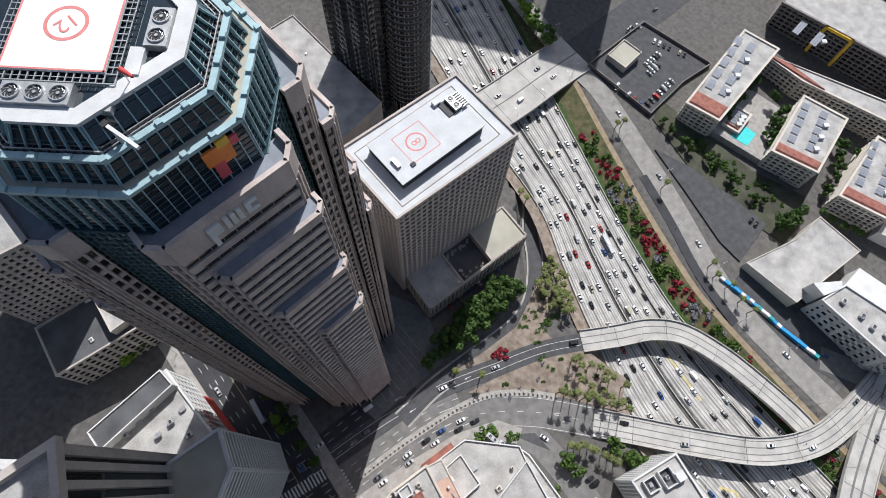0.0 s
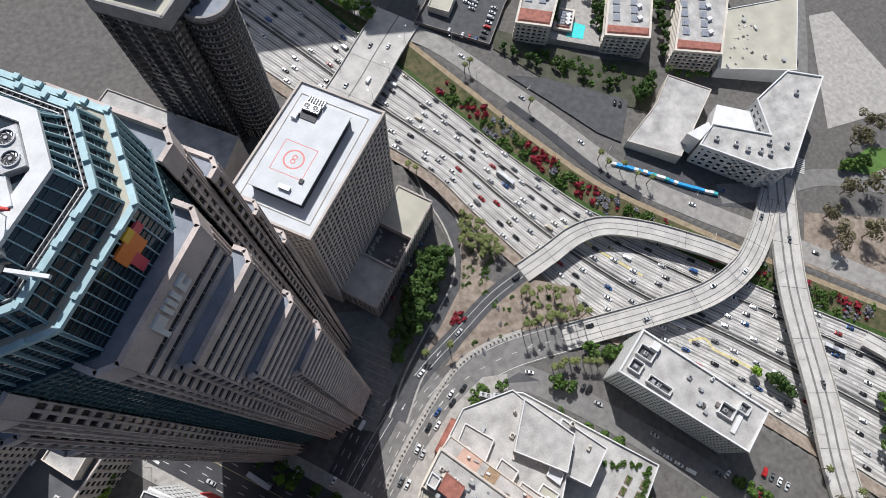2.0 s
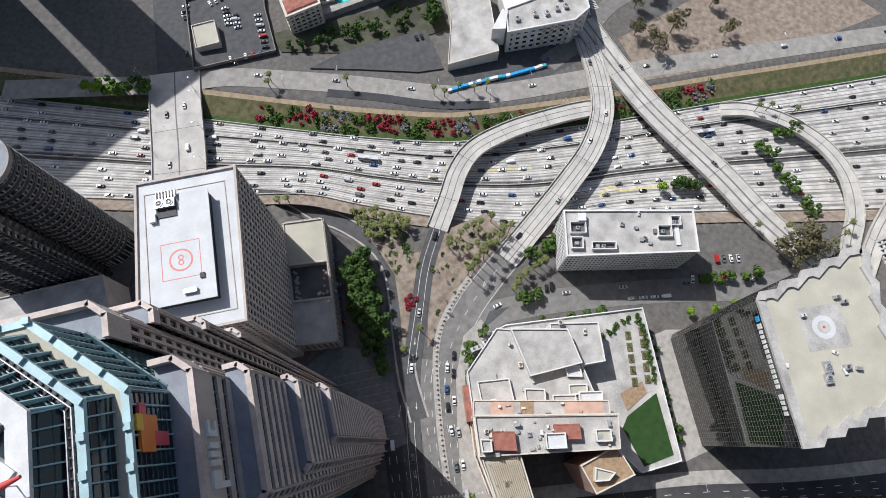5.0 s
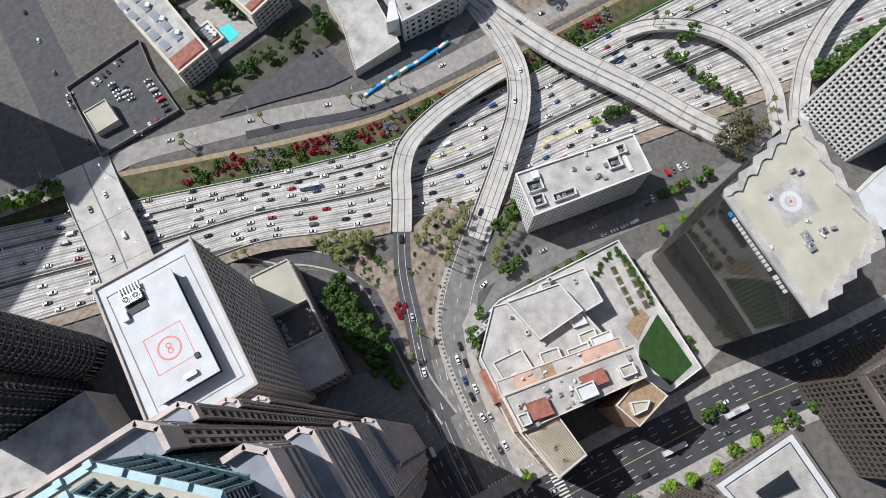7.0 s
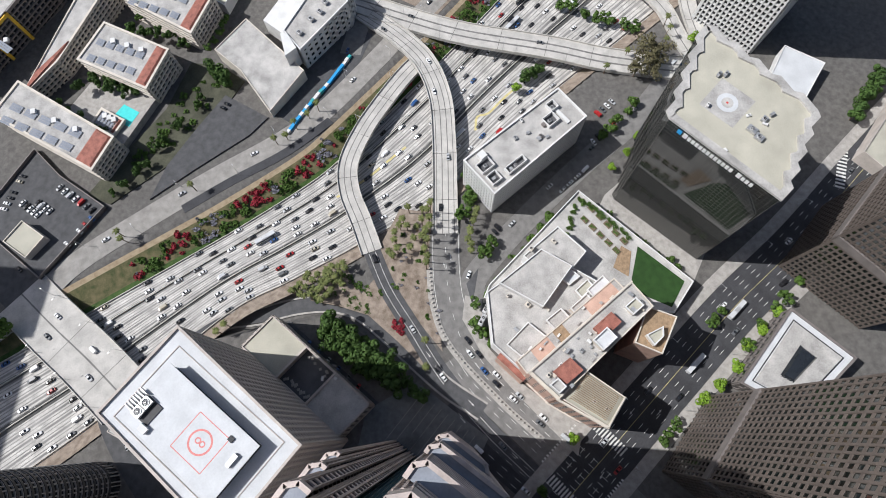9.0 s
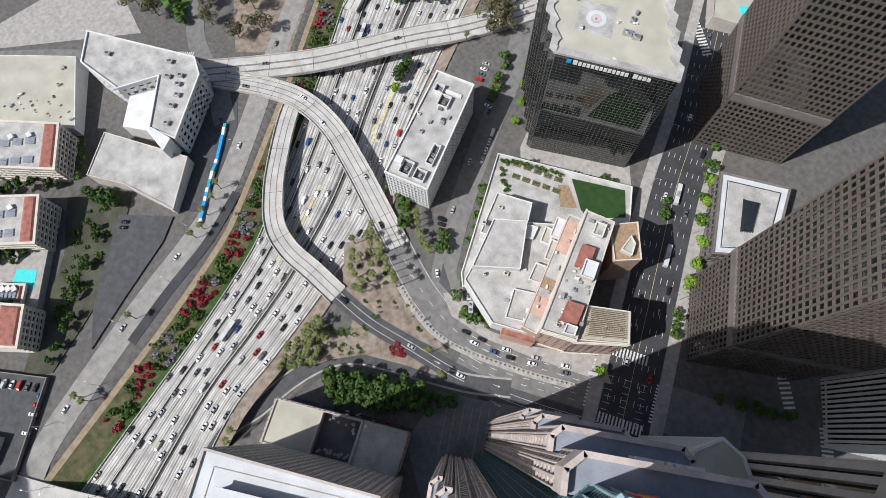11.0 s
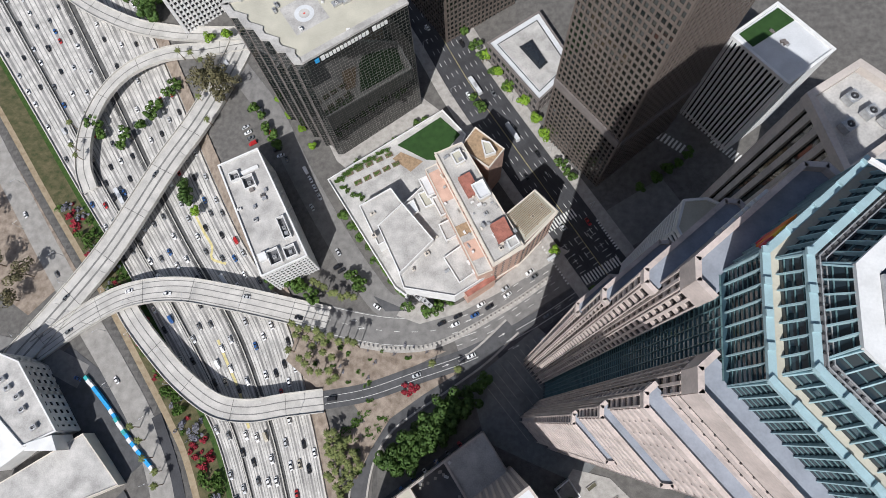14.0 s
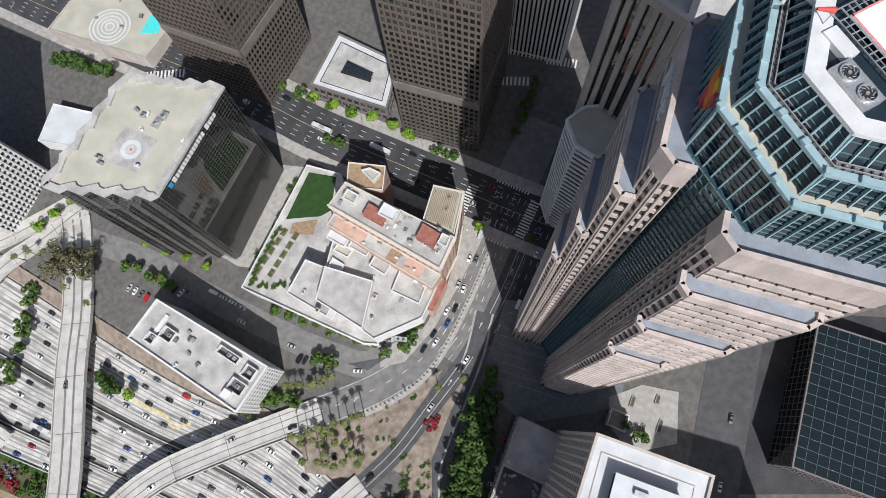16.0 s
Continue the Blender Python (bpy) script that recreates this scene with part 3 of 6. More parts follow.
# ---- bridges and ramps ----
def bridge(name, points, width, label, material="deck", rail=True, piers=(), lines=()):
    """A deck with thickness, parapets on both sides, piers below and seams across it."""
    root = tagged(thing(name, label, "bridge"), kind="structure")
    line = smooth([(x, y, z) for x, y, z in points], 3.0)
    a, b = sides(line, width / 2, -width / 2)
    dn = Vector((0, 0, 1.3))
    g = Geo().strip(a, b)
    g.strip([p - dn for p in a], a).strip(b, [p - dn for p in b]).strip([p - dn for p in b], [p - dn for p in a])
    part("deck", g, material, root)
    for s in (1, -1):
        o, i = sides(line, s * (width / 2 + 0.05), s * (width / 2 - 0.35))
        if s < 0:
            o, i = i, o
        up = Vector((0, 0, 0.95))
        g = Geo().strip([p + up for p in o], [p + up for p in i]).strip([p - dn * 0.3 for p in o], [p + up for p in o]).strip([p + up for p in i], [p - dn * 0.3 for p in i])
        part("parapet", g, "barrier", root)
    g = Geo()
    for k in range(6, len(line) - 6, 9):
        t = (line[k + 1] - line[k - 1]).normalized()
        q = [p + Vector((0, 0, 0.015)) for p in (a[k] + t * 0.12, b[k] + t * 0.12, b[k] - t * 0.12, a[k] - t * 0.12)]
        g.add(q, [(0, 3, 2, 1)])
    part("deck_joints", g, "median", root)
    g = Geo()
    for off, w in lines:
        l, r = sides([p + Vector((0, 0, 0.012)) for p in line], off + w / 2, off - w / 2)
        g.strip(l, r)
    if lines:
        part("wheel_tracks", g, "asphalt_old", root)
    for k in piers:
        p = line[min(len(line) - 1, int(k * len(line)))]
        part("pier", Geo().cyl(Matrix.Translation((p.x, p.y, 0)), 1.1, 1.1, -6.5, p.z - 1.2, 14), "barrier", root)
    return line


WLINE = bridge("wilshire_bridge", [(60, 198, 0.3), (84, 217, 0.5), (106, 236, 0.5), (128, 254, 0.3)], 29, "pale concrete street bridge over the freeway", piers=(0.35, 0.6), lines=((0.0, 0.8),))
ALINE = bridge("loop_ramp", [(112, 69, 0.4), (131, 72, 1.0), (150, 75.5, 1.4), (168, 73.5, 1.5), (188, 62, 1.4), (205, 48, 1.0), (222, 32, 0.4), (236, 16, -0.6)], 11.5, "curved pale concrete loop ramp over the freeway", piers=(0.25, 0.5, 0.72), lines=((1.8, 0.5), (-1.8, 0.5)))
BLINE = bridge("curved_ramp", [(114, 28.8, 0.15), (131, 25.5, 1.1), (168, 18.5, 2.0), (200, 14.5, 2.4), (228, 18.5, 2.6), (252, 31, 2.2), (278, 50, 0.6)], 13.5, "curved pale concrete flyover ramp", piers=(0.35, 0.55, 0.75), lines=((1.5, 0.5), (-1.8, 0.5), (4.6, 0.4), (-4.8, 0.4)))
CLINE = bridge("fifth_flyover", [(290, 56, 0.4), (264, 22, 1.6), (243, -10, 2.4), (220, -58, 2.6), (204, -88, 2.2), (190, -125, 0.8), (186, -140, 0.2)], 17, "long straight concrete bridge over the freeway", piers=(0.3, 0.5, 0.7), lines=((2.4, 1.2), (-2.4, 1.2)))
bridge("east_loop_ramp", [(182, -140, 0.2), (212, -136, 0.8), (236, -134, 1.2), (258, -124, 1.4), (272, -106, 1.4), (278, -82, 0.8), (276, -60, -1.0), (270, -46, -3)], 10, "tight curved concrete loop ramp", piers=(0.4, 0.65), lines=((0, 0.6),))
bridge("east_ramp", [(178, -146, 0.3), (205, -147, 0.8), (235, -150, 1.2), (270, -160, 1.4), (320, -190, 1.0), (400, -260, 0)], 10, "curved concrete ramp above the freeway", piers=(0.4, 0.65), lines=((0, 0.6),))
# wall of round-topped posts along the street
posts = thing("post_wall", "low pale concrete wall with a row of posts", "wall")
pl = resample(smooth([(2, 6, 0), (23, 21, 0), (54, 39, 0), (76, 43, 0), (96, 41, 0)]), 46)
a, b = sides([p + Vector((0, 0, 0.16)) for p in pl], 1.6, -1.6)
part("base", Geo().strip([p + Vector((0, 0, 0.1)) for p in a], [p + Vector((0, 0, 0.1)) for p in b]), "pave", posts)
pm = Geo().box(Matrix(), -0.35, 0.35, -0.35, 0.35, 0, 1.3).mesh("post")
for p in pl:
    part("post", pm, "barrier", posts).location = (p.x, p.y, 0.2)


# ---- the tall stepped tower ----
PWC = Matrix.Translation((-38.65, 62.2, 0)) @ Matrix.Rotation(radians(42), 4, "Z")
PADM = PWC @ Matrix.Rotation(radians(-45), 4, "Z")             # the roof deck lies askew on the tower


def loc(x, y):
    p = PWC @ Vector((x, y, 0))
    return (p.x, p.y)


def octagon(h, c):
    """Half width h, half length of the main sides c."""
    return [loc(*p) for p in ((-c, -h), (c, -h), (h, -c), (h, c), (c, h), (-c, h), (-h, c), (-h, -c))]


def granite_face(root, p0, p1, z0, z1, ribbon):
    """One granite face: floor bands and fins; ribbon faces have thin window bars, the others deep fins."""
    m, w = frame_on(p0, p1)
    if w < 0.4:
        return
    n = max(1, round((z1 - z0) / 4.1))
    step = (z1 - z0) / n
    hb = 2.1 if ribbon else 1.5
    bands = Geo()
    for j in range(n + 1):
        c = z0 + step * j
        bands.box(m, -0.05, w + 0.05, -0.42 if ribbon else -0.3, 0.03, max(z0, c - hb / 2), min(z1, c + hb / 2))
    part("granite_band", bands, "granite", root)["kind"] = "stuff"
    k = max(1, round(w / (2.6 if ribbon else 1.9)))
    fins = Geo()
    for i in range(k + 1):
        x, hw = w * i / k, 0.11 if ribbon else 0.26
        fins.box(m, max(0.0, x - hw), min(w, x + hw), -0.2 if ribbon else -0.62, 0.03, z0, z1 - 0.1)
    part("window_bar" if ribbon else "granite_fin", fins, "dark_stone" if ribbon else "granite", root)["kind"] = "stuff"


def big_tower():
    root = thing("granite_tower", "tall stepped office tower of pink granite with blue-green glass crown", "skyscraper")
    body = octagon(21.0, 10.5)
    part("glass_shaft", Geo().prism(body, 0, 199), "glass_blue", root, "blue-grey glass shaft")
    for i in (1, 3, 5, 7):                                   # glass corners with green mullions
        p, b = facade(body[i], body[(i + 1) % 8], 4, 199, 1.5, 2.05, 0.12, 0.2, 0.3, 0.22)
        part("mullion", p, "teal_dark", root)["kind"] = "stuff"
        part("floor_band", b, "teal_dark", root)["kind"] = "stuff"
    # granite bays on the four sides, stepping out as they come down
    bays = ((24.8, -12.8, 13.9, 199.5), (28.2, -8.0, 13.9, 185.5), (30.6, -5.0, 13.9, 161.5), (32.6, 0.0, 13.9, 138.0))
    for side in range(4):
        turn = PWC @ Matrix.Rotation(side * math.pi / 2, 4, "Z")
        flip = -1 if side in (1, 3) else 1
        prev = 19.5
        for k, (out, x0, x1, top) in enumerate(bays):
            if flip < 0:
                x0, x1 = -x1, -x0
            c = 2.2 if k == 0 else 1.5
            poly = [(x0, -prev), (x0, -out + c), (x0 + c, -out), (x1 - c, -out), (x1, -out + c), (x1, -prev)]
            q = [tuple((turn @ Vector((x, y, 0)))[:2]) for x, y in poly]
            part("bay_core", Geo().prism(q, 0, top - 1.2), "glass_bay", root)
            for i in range(5):
                granite_face(root, q[i], q[i + 1], 3, top - (5.5 if k == 0 else 2.2), i == 2)
            cap = Geo()
            for i in range(5):                               # plain granite under the coping
                m, w = frame_on(q[i], q[i + 1])
                cap.box(m, -0.15, w + 0.15, -0.5, 0.05, top - (5.6 if k == 0 else 2.3), top - 0.75)
            part("frieze", cap, "granite", root, "plain granite frieze")
            part("ledge", Geo().prism(q, top - 1.2, top - 0.6), "roof_shade_blue", root, "flat ledge roof tinted with the blue-grey of shade")
            rim = Geo()
            for i in range(5):
                m, w = frame_on(q[i], q[i + 1])
                rim.box(m, -0.2, w + 0.2, -0.55, 0.35, top - 0.8, top + (1.0 if k == 0 else 0.0))
            part("coping", rim, "granite", root)
            prev = out - 0.2
    # crown: three glazed tiers, each leaning in and narrower, with green fins and pale rims
    tiers = ((21.0, 9.6, 20.3, 9.2, 198.8, 209.7), (19.0, 8.9, 17.4, 8.1, 209.3, 214.2), (16.0, 8.2, 13.6, 7.5, 213.8, 218.0))
    for k, (hb, cb, ht, ct, z0, z1) in enumerate(tiers):
        lo8, up8 = octagon(hb, cb), octagon(ht, ct)
        tier = part("crown_tier", Geo().prism(lo8, z0, z1 - 0.3, up8), "glass_crown", root, "dark glazed crown tier")
        for i in range(8):
            a0, a1, b0, b1 = lo8[i], lo8[(i + 1) % 8], up8[i], up8[(i + 1) % 8]
            m, w = frame_on(a0, a1)
            nrm = (m.to_3x3() @ Vector((0, -1, 0)))
            along_x = (m.to_3x3() @ Vector((1, 0, 0)))
            fin = Geo()
            nf = max(3, round(w / 2.0))
            for q in range(nf + 1):                           # raking fins from the rim to the foot
                pb = Vector((*lerp(a0, a1, q / nf), z0 + 0.2))
                pt = Vector((*lerp(b0, b1, q / nf), z1))
                v = []
                for s in (-0.09, 0.09):
                    d = along_x * s
                    v += [pb + d - nrm * 0.1, pb + d + nrm * 0.35, pt + d + nrm * 0.75, pt + d - nrm * 0.1]
                fin.add(v, [(0, 1, 2, 3), (7, 6, 5, 4), (1, 5, 6, 2), (0, 4, 5, 1), (2, 6, 7, 3)])
            part("fin", fin, "teal", tier)
            bars = Geo()
            nb = max(2, round((z1 - z0) / 1.25))
            for q in range(1, nb):
                t = q / nb
                mm, ww = frame_on(lerp(a0, b0, t), lerp(a1, b1, t))
                bars.box(mm, 0, ww, -0.12, 0.05, z0 + (z1 - z0) * t - 0.05, z0 + (z1 - z0) * t + 0.05)
            part("transom", bars, "teal_dark", tier)
        if k < 2:
            part("rim", ring_wall(Geo(), octagon(ht + 0.8, ct + 0.35), 1.0, z1 - 0.35, z1 + 0.35), "teal", tier, "pale verdigris metal rim")
            part("tier_roof", Geo().prism(octagon(ht - 0.2, ct - 0.1), z1 - 0.3, z1), ("roof_tan", "roof_dark")[k], tier)
        else:
            part("rim", ring_wall(Geo(), octagon(ht + 0.8, ct + 0.35), 2.4, z1 - 0.35, z1 + 0.3), "roof_pale", tier, "broad pale roof rim")
        block = Geo().box(Matrix(), -0.45, 0.45, -0.45, 0.45, 0, 0.5).mesh("rim_block")
        if k < 2:
            rimp = octagon(ht + 0.55, ct + 0.25)
            for i in range(8):
                m, w = frame_on(rimp[i], rimp[(i + 1) % 8], z1 + 0.35)
                nk = max(2, round(w / 4.2))
                for q in range(nk):
                    part("rim_block", block, "teal", tier).matrix_local = m @ Matrix.Translation((w * q / nk, 0.1, 0))
        if k == 1:                                            # the window-washing rail
            for inset in (0.9, 1.6):
                part("gantry_rail", ring_wall(Geo(), octagon(ht - inset + 0.4, ct - inset * 0.4), 0.14, z1, z1 + 0.45), "steel", tier)
            ties = Geo()
            rl = octagon(ht - 0.85, ct - 0.35)
            for i in range(8):
                m, w = frame_on(rl[i], rl[(i + 1) % 8], z1)
                for q in range(int(w / 1.1)):
                    ties.box(m, q * 1.1, q * 1.1 + 0.25, -0.5, 0.5, 0.02, 0.3)
            part("gantry_track", ties, "dark", tier)["kind"] = "stuff"
    # pale roof deck, helipad and plant
    part("plant_deck", Geo().prism(octagon(12.6, 7.0), 216.6, 217.0), "roof_tan", root)
    part("deck_wall", ring_wall(Geo(), octagon(12.7, 7.05), 0.4, 216.6, 218.2), "roof_pale", root)
    cx, cy = -0.4, -0.6
    deck = PADM @ Matrix.Translation((cx, cy, 0))
    pad = part("helipad", Geo().box(deck, -6.9, 6.9, -7.6, 7.6, 218.5, 218.9), "pad_white", root, "white rooftop helipad")
    for a in range(4):
        w, d = (6.9, 7.6) if a % 2 == 0 else (7.6, 6.9)
        part("pad_edge", Geo().box(deck @ Matrix.Rotation(a * math.pi / 2, 4, "Z"), -w, w, -d + 0.02, -d + 0.3, 218.9, 218.93), "pink", pad, "faded red edge line")
    part("pad_circle", Geo().ring(deck, 2.45, 2.95, 218.9, 218.93, 44), "pink", pad, "faded red circle")
    strut = Geo().box(Matrix(), -0.07, 0.07, -1.5, 0, 0, 0.2).mesh("net_strut")
    for a in range(4):                                        # safety netting round the pad
        w, d = (6.9, 7.6) if a % 2 == 0 else (7.6, 6.9)
        ma = deck @ Matrix.Rotation(a * math.pi / 2, 4, "Z")
        for k in range(15):
            part("net_strut", strut, "steel", pad).matrix_local = ma @ Matrix.Translation((-w + 2 * w * k / 14, -d, 218.45))
        part("net_rail", Geo().box(ma, -w - 1.5, w + 1.5, -d - 1.56, -d - 1.44, 218.5, 218.66), "steel", pad)
        part("net_rail", Geo().box(ma, -w, w, -d - 0.8, -d - 0.72, 218.5, 218.6), "steel", pad)
        part("pad_leg", Geo().box(ma, -w + 0.3, -w + 0.7, -d + 0.3, -d + 0.7, 216.8, 218.5), "steel", pad)
    txt = bpy.data.curves.new("pad_number", "FONT")
    txt.body, txt.size, txt.align_x, txt.align_y, txt.extrude = "12", 3.2, "CENTER", "CENTER", 0.01
    txt.materials.append(M["pink"])
    num = new("pad_number", txt)
    num.parent = pad
    num.matrix_world = PWC @ Matrix.Translation((-0.7, -0.2, 218.95)) @ Matrix.Rotation(math.pi, 4, "Z")
    # stair hatch and ducts on the deck
    part("deck_hatch", Geo().box(PADM, 8.6, 10.6, -8.0, -3.6, 217.0, 218.6), "roof_pale", root, "pale metal stair hatch")
    part("duct", Geo().box(PADM, 4.2, 8.0, -13.4, -12.2, 217.0, 218.0), "steel", root)
    # lettering on the ledge wall as plain pale bars, and the coloured emblem
    m = PWC @ Matrix.Translation((0, -25.2, 0))
    for x, w, z, h in ((-4.6, 0.9, 192.6, 6.0), (-3.7, 1.5, 195.6, 3.0), (-1.6, 0.8, 195.2, 3.4), (-0.4, 0.8, 195.2, 3.4), (0.8, 0.8, 195.2, 3.4), (2.4, 0.9, 195.2, 3.4), (3.3, 1.3, 195.2, 0.9), (3.3, 1.3, 197.7, 0.9)):
        part("sign_bar", Geo().box(m, x, x + w, -0.6, 0.0, z, z + h), "white_wall", root, "white raised bar of a company sign")
    m = PWC @ Matrix.Translation((0, -20.95, 0))
    for x0, x1, z0, z1, mt in ((1.6, 4.2, 204.6, 208.2, "orange"), (4.2, 6.2, 207.4, 209.0, "amber"), (4.2, 6.2, 203.6, 207.4, "orange"), (6.2, 7.6, 206.4, 208.2, "rose"), (2.4, 4.2, 200.6, 204.6, "rose")):
        part("emblem_panel", Geo().box(m, x0, x1, -0.35, 0.1, z0, z1), mt, root)
    return root


big_tower()
FAN = rooftop_unit((0, 0, -50), 3.0, 3.2, 1.9, 0, True, "steel")


def put_fan(x, y, z):
    p = PADM @ Vector((x, y, z))
    o = copy_thing(FAN, Matrix.Translation(p) @ Matrix.Rotation(radians(-3), 4, "Z"))
    return tagged(o, "large round cooling tower fan in a pale casing", "fan", "rooftop cooling fans")


for x in (-4.4, -1.4, 1.6):
    put_fan(x, -11.7, 217.0)
for y in (-1.9, 1.3):
    put_fan(11.8, y, 217.0)
for x in (-3.0, 0.2):
    put_fan(x, 11.6, 217.0)
for o in (FAN, *FAN.children_recursive):
    bpy.data.objects.remove(o)
crane = thing("davit_crane", "white metal davit arm on the tower crown", "crane", at=loc(-5, -17.0) + (214.0,))
crane.rotation_euler = (0, 0, radians(42))
part("mast", Geo().cyl(Matrix(), 0.35, 0.3, 0, 3.0, 10), "white_wall", crane)
part("arm", Geo().box(Matrix.Translation((0, 0, 3.0)) @ Matrix.Rotation(-1.35, 4, "Z"), -1.2, 4.4, -0.25, 0.25, -0.25, 0.25), "white_wall", crane)
part("counterweight", Geo().box(Matrix.Translation((0, 0, 3.0)) @ Matrix.Rotation(-1.35, 4, "Z"), -1.9, -1.1, -0.5, 0.5, -0.4, 0.4), "dark", crane)
sock = thing("windsock", "red and white windsock on a thin pole", "windsock", at=tuple(PADM @ Vector((9.6, -9.0, 217.0))))
part("pole", Geo().cyl(Matrix(), 0.08, 0.06, 0, 4.0, 8), "steel", sock)
part("sleeve", Geo().cyl(Matrix.Translation((0, 0, 3.8)) @ Matrix.Rotation(-0.6, 4, "Z") @ Matrix.Rotation(1.5, 4, "Y"), 0.4, 0.2, 0, 2.2, 12), "red", sock, "red fabric sleeve")

# ---- office slab with the numbered helipad ----
B8 = [(57.5, 131), (34, 159.5), (-13, 123), (10.5, 94.5)]
BZ = 88.0
b8 = tower("office_slab", "beige office slab with a white helipad roof", B8, BZ, "stone", "glass", "roof_white", 2.9, 3.75, 0.95, 1.5, 0.42, 0.34, parapet=0.9)
B8M = Matrix.Translation((22.2, 127, 0)) @ Matrix.Rotation(math.atan2(-28.5, 23.5), 4, "Z")   # x across, y along


def b8poly(x0, x1, y0, y1):
    return [tuple((B8M @ Vector(p))[:2]) for p in ((x0, y0, 0), (x1, y0, 0), (x1, y1, 0), (x0, y1, 0))]


pent = part("penthouse", Geo().prism(b8poly(-11.5, 9.5, -20, 20), BZ, BZ + 4.4), "dark", b8, "dark-walled roof storey")
part("penthouse_roof", Geo().prism(b8poly(-12.1, 10.1, -20.6, 20.6), BZ + 4.4, BZ + 4.9), "roof_white", pent, "white roof deck")
g = Geo()
for m in (0,):
    mm = B8M @ Matrix.Translation((-1.2, -5.0, BZ + 4.9))
    for a in range(4):
        g.box(mm @ Matrix.Rotation(a * math.pi / 2, 4, "Z"), -6.7, 6.7, -6.85, -6.55, 0, 0.02)
    g.ring(mm, 3.5, 4.15, 0, 0.025, 44)
    for y in (-0.95, 0.95):
        g.ring(mm @ Matrix.Translation((0, y, 0)), 0.6, 1.05, 0, 0.025, 22)
part("pad_lines", g, "pink", pent, "faded red painted circle, square and figure")
part("gutter_line", ring_wall(Geo(), b8poly(-15.0, 15.0, -25.0, 25.0), 0.3, BZ, BZ + 0.25), "stone", b8)
part("hatch", Geo().box(B8M, 5.0, 6.6, -13.0, -11.2, BZ + 4.9, BZ + 5.5), "dark", pent)
part("fan_pit", Geo().box(B8M, -8.6, -1.4, 12.0, 18.6, BZ + 4.9, BZ + 5.3), "dark", pent, "dark plant pit")
for x in (-6.8, -3.2):
    o = rooftop_unit(tuple(B8M @ Vector((x, 17.0, BZ + 5.3))), 3.3, 3.3, 1.5, math.atan2(-28.5, 23.5))
    tagged(o, "square cooling tower with a round fan", "fan", "rooftop cooling fans")
g = Geo()
for k in range(7):
    g.box(B8M, -8 + k * 1.1, -7.7 + k * 1.1, 18.8, 22.0, BZ + 4.9, BZ + 6.6)
part("pipes", g, "steel", b8)
rooftop_unit(tuple(B8M @ Vector((1.5, -17.0, BZ + 4.9))), 1.6, 4.5, 1.3, math.atan2(-28.5, 23.5) + 1.57, False)
rooftop_unit(tuple(B8M @ Vector((-9.6, 12.0, BZ + 4.9))), 2.2, 3.0, 1.5, math.atan2(-28.5, 23.5), False, "white_wall")

# annex
ANX = [(69, 134), (80.5, 118), (31.5, 80), (20.5, 96)]


anx = thing("office_annex", "low beige annex with a planted roof terrace", "building")
for k, (t0, t1, z, rf) in enumerate(((0, 0.36, 18, "roof_tan"), (0.36, 0.66, 14, "roof_dark"), (0.66, 1.0, 18, "roof_grey"))):
    q = [lerp(ANX[0], ANX[3], t0), lerp(ANX[1], ANX[2], t0), lerp(ANX[1], ANX[2], t1), lerp(ANX[0], ANX[3], t1)]
    q = ccw(q)
    part("block", Geo().prism(q, 0, z - 0.2), "dark_stone", anx)
    part("roof", Geo().prism(shrink(q, 0.2), z - 0.2, z), rf, anx)
    part("parapet", ring_wall(Geo(), q, 0.5, z - 0.2, 18.8), "stone", anx)
an = ccw(ANX)
for i in range(4):
    facade_pieces(anx, an[i], an[(i + 1) % 4], 2, 18.5, 2.6, 16, 1.0, 1.6, 0.6, 0.5, "stone")
rng = random.Random(5)
planter = Geo().box(Matrix(), -0.6, 0.6, -0.6, 0.6, 0, 0.6).mesh("planter")
for k in range(22):
    t, s = 0.40 + 0.23 * rng.random(), rng.choice((0.12, 0.16, 0.8, 0.86)) + rng.uniform(-0.03, 0.03)
    p = lerp(lerp(ANX[0], ANX[3], t), lerp(ANX[1], ANX[2], t), s)
    o = part("planter", planter, "pave")
    o.location = (p[0], p[1], 14)
    tagged(o, "small pale square planter on the roof terrace", "planter", "terrace planters")

# ---- white office block by the ramp ----
LO = [(139, 13), (169, -44), (150, -54), (118, 2)]
lo = tower("white_office", "white mid-rise office block with a grid of small windows", LO, 28, "white_wall", "glass", "roof_grey", 1.9, 3.4, 0.7, 1.4, 0.3, 0.2, parapet=1.1)
LM = Matrix.Translation((144, -20.7, 28)) @ Matrix.Rotation(math.atan2(-57, 30), 4, "Z")
for x0, x1, y0, y1 in ((-30, -24, -9, -3), (-30, -22, -1, 5), (-20, -8, -9.5, -5.5), (13, 20, -3, 3), (20, 25, 3, 8)):
    part("plant_floor", Geo().box(LM, x0 + 0.4, x1 - 0.4, y0 + 0.4, y1 - 0.4, 0.0, 0.06), "roof_dark", lo, "dark plant floor inside the screens")
    for a in ((x0, x1, y0, y0 + 0.4), (x0, x1, y1 - 0.4, y1), (x0, x0 + 0.4, y0 + 0.4, y1 - 0.4), (x1 - 0.4, x1, y0 + 0.4, y1 - 0.4)):
        part("plant_screen", Geo().box(LM, *a, 0, 2.4), "white_wall", lo)
part("skylight", Geo().box(LM, 22, 24, -7, 3, 0, 0.8), "white_wall", lo)
part("stair_head", Geo().box(LM, -26, -22, 5, 9, 0, 3.2), "white_wall", lo)
